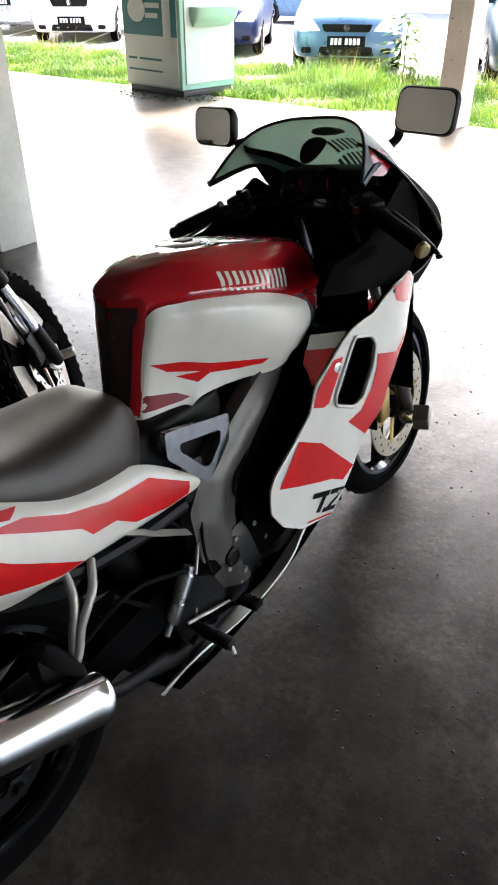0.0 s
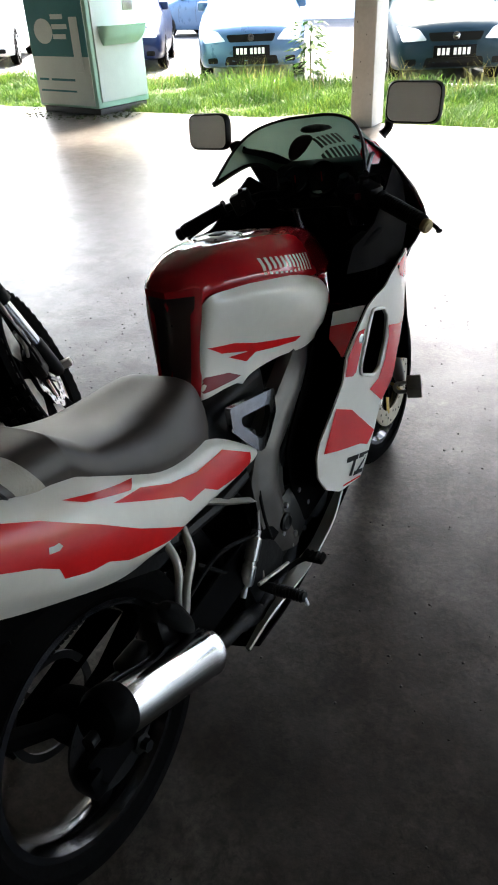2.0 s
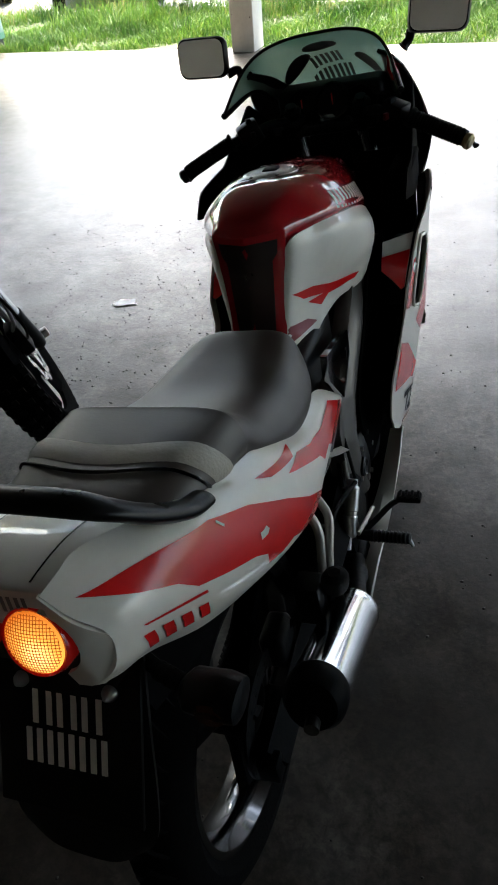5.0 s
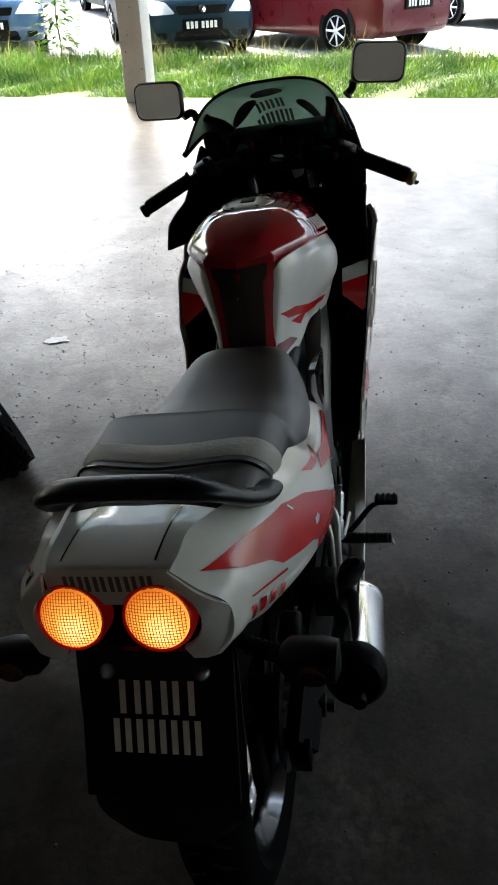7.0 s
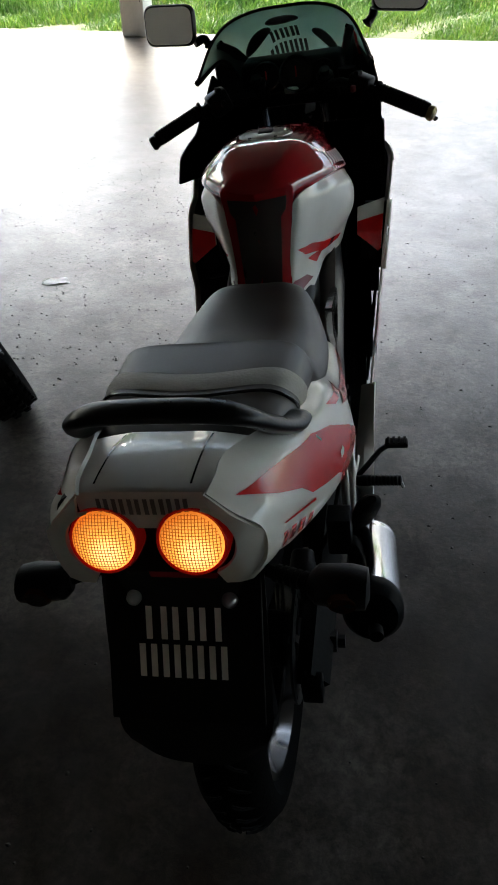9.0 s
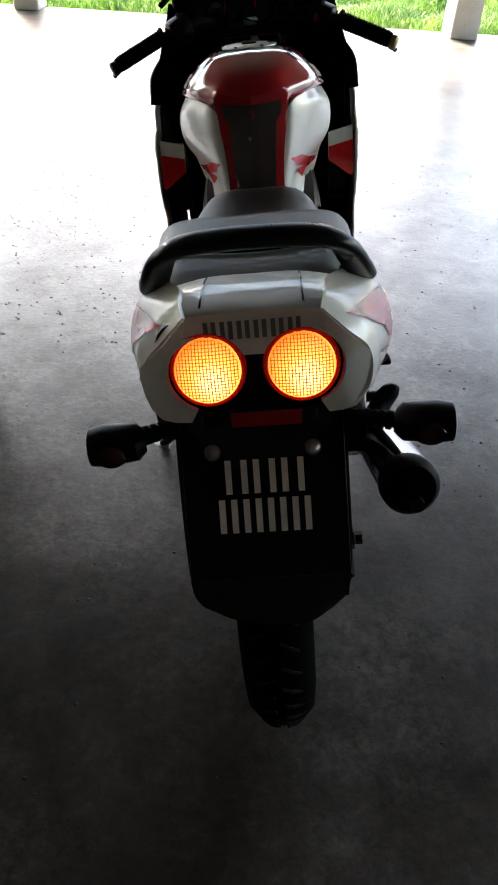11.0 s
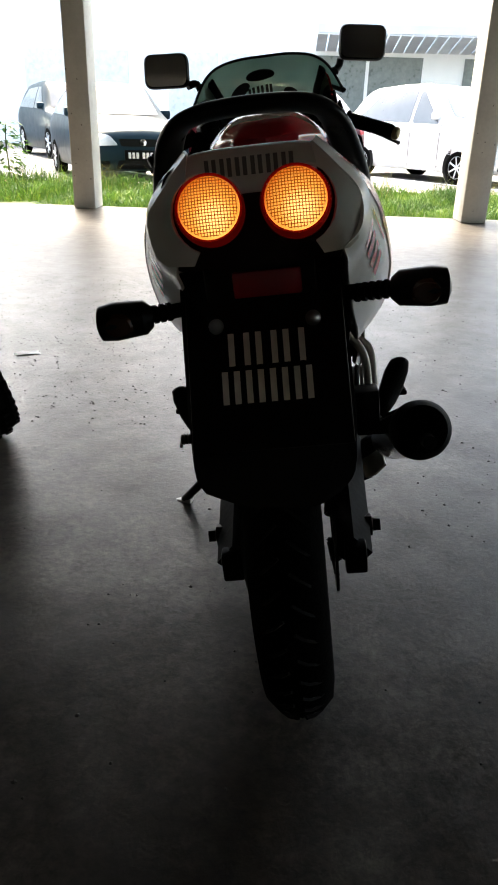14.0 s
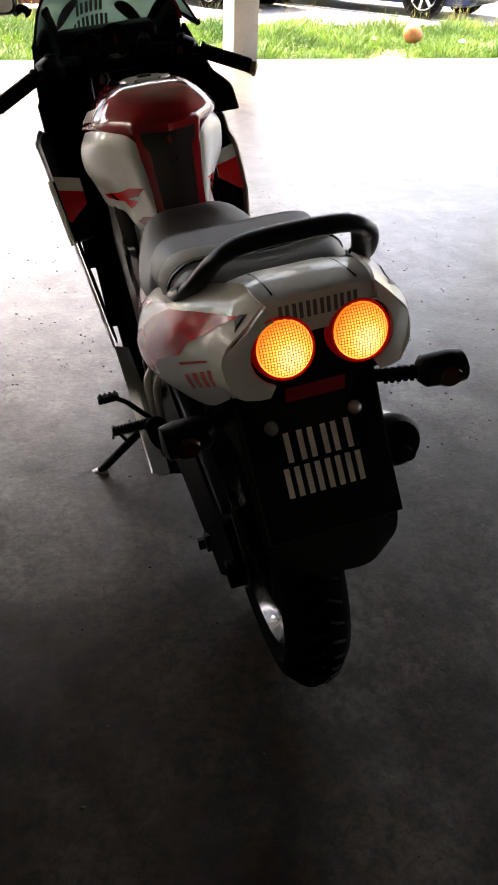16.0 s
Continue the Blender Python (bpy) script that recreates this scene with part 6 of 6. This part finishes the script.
# exhaust
ex0, ex1 = Vector((.190, -.040, .390)), Vector((.197, -.268, .498))
dv = (ex1 - ex0).normalized()
L = (ex1 - ex0).length
ex = part("silencer", lathed([(.026, -.004), (.040, 0), (.0425, .006), (.041, .012), (.0415, .03), (.0415, L - .03), (.0405, L - .012)], tuple(ex0), tuple(dv), 36), M["chrome"], bike, "polished round silencer")
part("silencer_end", lathed([(.042, L - .016), (.0435, L - .004), (.0425, L + .012), (.034, L + .026), (.018, L + .032), (.0001, L + .033)], tuple(ex0), tuple(dv), 36), M["swing_black"], ex, "black domed silencer end")
part("stinger", tubed([ex1 + dv * .02 + Vector((.002, 0, -.012)), ex1 + dv * .055 + Vector((.004, 0, -.022))], .010, 14), M["dark_metal"], ex, "short dark outlet pipe")
part("exhaust_pipe", tubed(curve([ex0, ex0 + Vector((-.004, .05, -.03)), (.165, .10, .315), (.13, .22, .24), (.08, .40, .21), (.04, .60, .26), (.03, .70, .42)], 6), [.013] * 12 + [.018] * 6 + [.036] * 6 + [.042] * 6 + [.028] * 6 + [.024], 18), M["dark_metal"], bike, "dark expansion chamber")
part("silencer_bracket", boxed(.12, .16, -.10, -.06, .42, .50, .004), M["dark_metal"], bike)

# chain side
part("chain_guard", boxed(-.098, -.078, -.22, .25, .385, .41, .004, m=Matrix.Identity(4)), M["black_plastic"], bike)
sp = part("rear_sprocket", lathed([(.085, -.003), (.10, -.003), (.10, .003), (.085, .003)], (-.078, RA[1], RA[2]), (1, 0, 0), 40, closed=True), M["dark_alloy"], rw)
for z0, z1 in ((.395, .40), (.19, .285)):
    bm = bmesh.new()
    n = 46
    for k in range(n):
        t = k / n
        y = RA[1] + (.40 - RA[1]) * t
        z = z0 + (z1 - z0) * t
        box(bm, -.085, -.071, y - .0045, y + .0045, z - .006, z + .006)
    part("chain", bm, M["dark_metal"], bike, "oily drive chain", smooth=False)

# stand
st = part("side_stand", tubed([(-.12, .36, .24), (-.20, .385, .15), (-.305, .425, .042)], [.013, .012, .011], 10), M["dark_metal"], bike, "extended dark side stand")
part("stand_foot", tubed([(-.285, .42, .041), (-.335, .43, .036)], [.016, .014], 10, flat=.5), M["steel"], st, "worn metal stand foot")
part("stand_tang", tubed([(-.215, .388, .135), (-.245, .40, .19)], .005, 8), M["dark_metal"], st)
# front mudguard
bm = bmesh.new()
fg = []
for k in range(9):
    a = radians(78 + k * 8)
    row = []
    for x, dr in ((-.062, -.045), (-.055, .0), (-.03, .018), (0, .022), (.03, .018), (.055, .0), (.062, -.045)):
        r = .302 + dr
        row.append((x, FA[1] + math.cos(a) * r, FA[2] + math.sin(a) * r))
    fg.append(row)
grid_mesh(bm, fg)
fgd = part("front_mudguard", thicken(bm, .004), M["red_paint"], bike, "red front mudguard")

# padlock on the front disc
lock = thing("padlock", pose(.082, 1.245, .272, 32, -8, 18), "dull steel padlock hung on the front brake disc", "padlock")
part("lock_body", boxed(-.018, .026, -.026, .026, -.030, .030, .003, 2), M["lock_steel"], lock, "dull grey steel block")
part("shackle", tubed(curve([(-.02, -.016, .0), (-.045, -.016, .0), (-.056, 0, .0), (-.045, .016, .0), (-.02, .016, .0)], 5), .006, 10), M["steel"], lock, "steel shackle")


# ---- second motorcycle, black, standing beside ----
front_end = pose(-.983, .819, 0, 0, -20.5, 40.5)
other = thing("motorcycle", pose(-.972, .778, 0, 0, -8, -5), "black trail motorcycle with a wavy front brake disc", "motorcycle")


def bike2():
    e = other
    R = .305
    c = (0, 0, R)
    wt = .12
    w = part("front_wheel", lathed([(R - .078, -wt * .36), (R - .06, -wt * .46), (R - .03, -wt * .5), (R - .012, -wt * .36), (R - .006, 0), (R - .012, wt * .36), (R - .03, wt * .5), (R - .06, wt * .46), (R - .078, wt * .36)], c, (1, 0, 0), 56, closed=True), M["tyre"], e, "black front wheel with knobbed tyre")
    bm = bmesh.new()
    for k in range(48):
        a = 2 * math.pi * k / 48
        for j, x in enumerate((-.05, -.018, .018, .05)):
            aa = a + (j % 2) * .065
            r = R - (.020 if abs(x) > .03 else .006)
            m2 = Matrix.Translation((x, math.cos(aa) * r, R + math.sin(aa) * r)) @ Matrix.Rotation(aa, 4, 'X')
            box(bm, -.008, .008, -.003, .007, -.008, .008, m=m2)
    tagged(part("tread_block", bm, M["rubber"], w, "rubber tread blocks"), kind="stuff")
    part("rim", lathed([(R - .076, -.03), (R - .092, -.024), (R - .098, 0), (R - .092, .024), (R - .076, .03)], c, (1, 0, 0), 48, closed=True), M["black_gloss"], w, "black rim with a pale line")
    part("rim_line", lathed([(R - .0775, .0305), (R - .0815, .0315)], c, (1, 0, 0), 48), M["plate_white"], w)
    # spokes and hub disc oversized in black, standing for the shade behind the wheel
    bm = bmesh.new()
    for k in range(5):
        a = 2 * math.pi * k / 5
        d = Vector((0, math.cos(a), math.sin(a)))
        tube(bm, [Vector(c) + d * .03, Vector(c) + d * .12, Vector(c) + d * (R - .085)], [.052, .044, .058], 8)
    lathe(bm, [(.018, -.05), (.115, -.03), (.118, .03), (.04, .045), (.018, .05)], c, (1, 0, 0), 24)
    part("spokes", bm, M["black_matt"], w)
    bm = bmesh.new()
    n = 72
    for x0, x1 in ((.052, .056),):
        ro = [.126 + .006 * math.cos(k * 2 * math.pi / n * 10) for k in range(n)]
        ri = [.094 + .004 * math.cos(k * 2 * math.pi / n * 10) for k in range(n)]
        rings = []
        for x, rr in ((x0, ri), (x0, ro), (x1, ro), (x1, ri)):
            rings.append([bm.verts.new((x, math.cos(2 * math.pi * k / n) * rr[k], R + math.sin(2 * math.pi * k / n) * rr[k])) for k in range(n)])
        for a, b in zip(rings, rings[1:] + rings[:1]):
            for k in range(n):
                bm.faces.new((a[k], a[(k + 1) % n], b[(k + 1) % n], b[k]))
    for k in range(5):
        a = 2 * math.pi * k / 5
        tube(bm, [(.05, math.cos(a) * .035, R + math.sin(a) * .035), (.054, math.cos(a + .35) * .096, R + math.sin(a + .35) * .096)], .008, 6)
    bmesh.ops.recalc_face_normals(bm, faces=bm.faces)
    d = part("brake_disc", bm, M["chrome"], w, "bright wavy brake disc")
    for k in range(30):
        a = 2 * math.pi * k / 30
        part("drill_hole", lathed([(.005, 0), (.005, .0008)], (.0562, math.cos(a) * (.110 + .007 * (-1) ** k), R + math.sin(a) * (.110 + .007 * (-1) ** k)), (1, 0, 0), 8), M["black_plastic"], w)
    top = Vector((0, -.167, .93))
    for s in (1, -1):
        x = s * .088
        f = part("fork_leg", tubed([(x, .02, R - .03), (x, 0, R), (x, -.030, R + .115)], [.02, .026, .026], 14), M["dark_metal"], e, "dark fork slider")
        part("fork_tube", tubed([(x, -.024, R + .09), (x, -.084, R + .315)], .022, 14), M["chrome"], f, "bright fork tube")
        part("fork_upper", tubed([(x, -.080, R + .30), (x, top.y, top.z)], .028, 14), M["black_plastic"], f)
        part("fork_guard", tubed([(x, -.077, R + .288), (x, -.087, R + .33)], .033, 12), M["dark_metal"], f)
        part("handlebar", tubed(curve([(s * .03, -.18, .96), (s * .10, -.20, .99), (s * .17, -.26, .98)], 5), .011, 10), M["black_plastic"], e)
        part("radiator_shroud", side_panel(rounded([(-.36, .84), (-.38, .66), (-.46, .54), (-.60, .66), (-.66, .82)], .03), lambda y, z: .13 + .06 * (z - .7), .006, s, (), 2), M["black_gloss"], e, "black side shroud")
    part("caliper", boxed(.045, .09, -.115, -.045, R + .02, R + .12, .012, 2), M["dark_metal"], w, "brake caliper")
    part("caliper_bracket", tubed([(.07, -.05, R + .10), (.075, -.09, R + .19)], .010, 8), M["steel"], w)
    part("brake_hose", tubed(curve([(.07, -.11, R + .11), (.10, -.17, R + .17), (.115, -.19, R + .28), (.10, -.18, R + .46)], 6), .0055, 8), M["steel"], e, "pale brake hose")
    part("speed_cable", tubed(curve([(.06, -.03, R + .03), (.10, -.14, R + .09), (.12, -.21, R + .20), (.09, -.20, R + .44)], 6), .004, 8), M["rubber"], e)
    bm = bmesh.new()
    fg = []
    for k in range(8):
        a = radians(95 + k * 9)
        fg.append([(x, math.cos(a) * (R + dr), R + math.sin(a) * (R + dr)) for x, dr in ((-.062, .0), (-.05, .025), (0, .034), (.05, .025), (.062, .0))])
    grid_mesh(bm, fg)
    part("mudguard", thicken(bm, .004), M["black_matt"], e, "black front mudguard")
    part("triple_clamp", boxed(-.12, .12, -.20, -.13, .86, .89, .008), M["dark_metal"], e)
    part("headlamp", lathed([(.08, 0), (.085, .03), (.06, .05), (.0001, .055)], (0, -.08, .88), (0, 1, .1), 24), M["lamp_glass"], e, "round headlamp")
    bm = bmesh.new()
    grid_mesh(bm, fine_grid([[(0, -.42, .92), (.06, -.42, .91), (.11, -.42, .86), (.09, -.42, .76)], [(0, -.58, .95), (.09, -.58, .94), (.15, -.58, .88), (.11, -.58, .76)], [(0, -.80, .86), (.06, -.80, .85), (.09, -.80, .80), (.07, -.80, .74)]], 5, 5), mirror=True)
    part("fuel_tank", close_ends(bm), M["black_gloss"], e, "black fuel tank")
    part("seat", boxed(-.11, .11, -1.35, -.78, .78, .85, .03, 3), M["vinyl"], e, "black seat")
    part("engine", boxed(-.12, .12, -.74, -.40, .28, .60, .04, 3), M["dark_metal"], e, "dark engine block")
    part("engine_guard", boxed(-.10, .10, -.42, -.36, .24, .40, .02, 2), M["black_plastic"], e)
    part("frame_tube", tubed(curve([(0, -.36, .85), (0, -.42, .55), (0, -.46, .26), (0, -.70, .23)], 5), .022, 10), M["black_plastic"], e)
    part("tail", boxed(-.07, .07, -1.55, -1.30, .74, .82, .02, 2), M["black_gloss"], e)
    rc = (0, -1.33, R)
    rw2 = part("rear_wheel", lathed([(R - .078, -.045), (R - .03, -.06), (R, -.025), (R, .025), (R - .03, .06), (R - .078, .045)], rc, (1, 0, 0), 48, closed=True), M["tyre"], e, "black rear wheel")
    bm = lathed([(R - .076, -.04), (R - .095, 0), (R - .076, .04)], rc, (1, 0, 0), 40, closed=True)
    for k in range(5):
        a = 2 * math.pi * k / 5
        dd = Vector((0, math.cos(a), math.sin(a)))
        tube(bm, [Vector(rc) + dd * .03, Vector(rc) + dd * (R - .09)], [.024, .016], 8)
    part("rim", bm, M["black_gloss"], rw2)
    for s in (1, -1):
        part("swingarm", tubed([(s * .09, -.78, .34), (s * .10, -1.36, R)], .024, 8), M["black_plastic"], e)
    part("side_stand", tubed([(-.10, -.70, .26), (-.19, -.66, .02)], .011, 8), M["dark_metal"], e)
    part("exhaust_pipe", tubed(curve([(.08, -.42, .45), (.12, -.45, .28), (.13, -.75, .26), (.13, -.95, .33), (.13, -1.12, .38)], 6), [.018] * 12 + [.02] * 6 + [.04] * 7, 14), M["dark_metal"], e)


bike2()
# the front end is turned on its steering
for ob in list(other.children):
    if ob.name.split(".")[0] in ("front_wheel", "fork_leg", "handlebar", "mudguard", "triple_clamp", "headlamp", "brake_hose", "speed_cable"):
        ob.matrix_basis = other.matrix_basis.inverted() @ front_end
lock2 = thing("padlock", front_end @ pose(.066, .112, .250, 0, 0, 0), "brass padlock locked through the wavy brake disc", "padlock")
part("lock_body", boxed(-.004, .052, -.012, .016, -.013, .013, .004, 2), M["satin_tube"], lock2)
part("shackle", tubed(curve([(0, -.008, 0), (-.02, -.008, 0), (-.028, .004, 0), (-.02, .016, 0), (0, .016, 0)], 5), .005, 8), M["steel"], lock2)
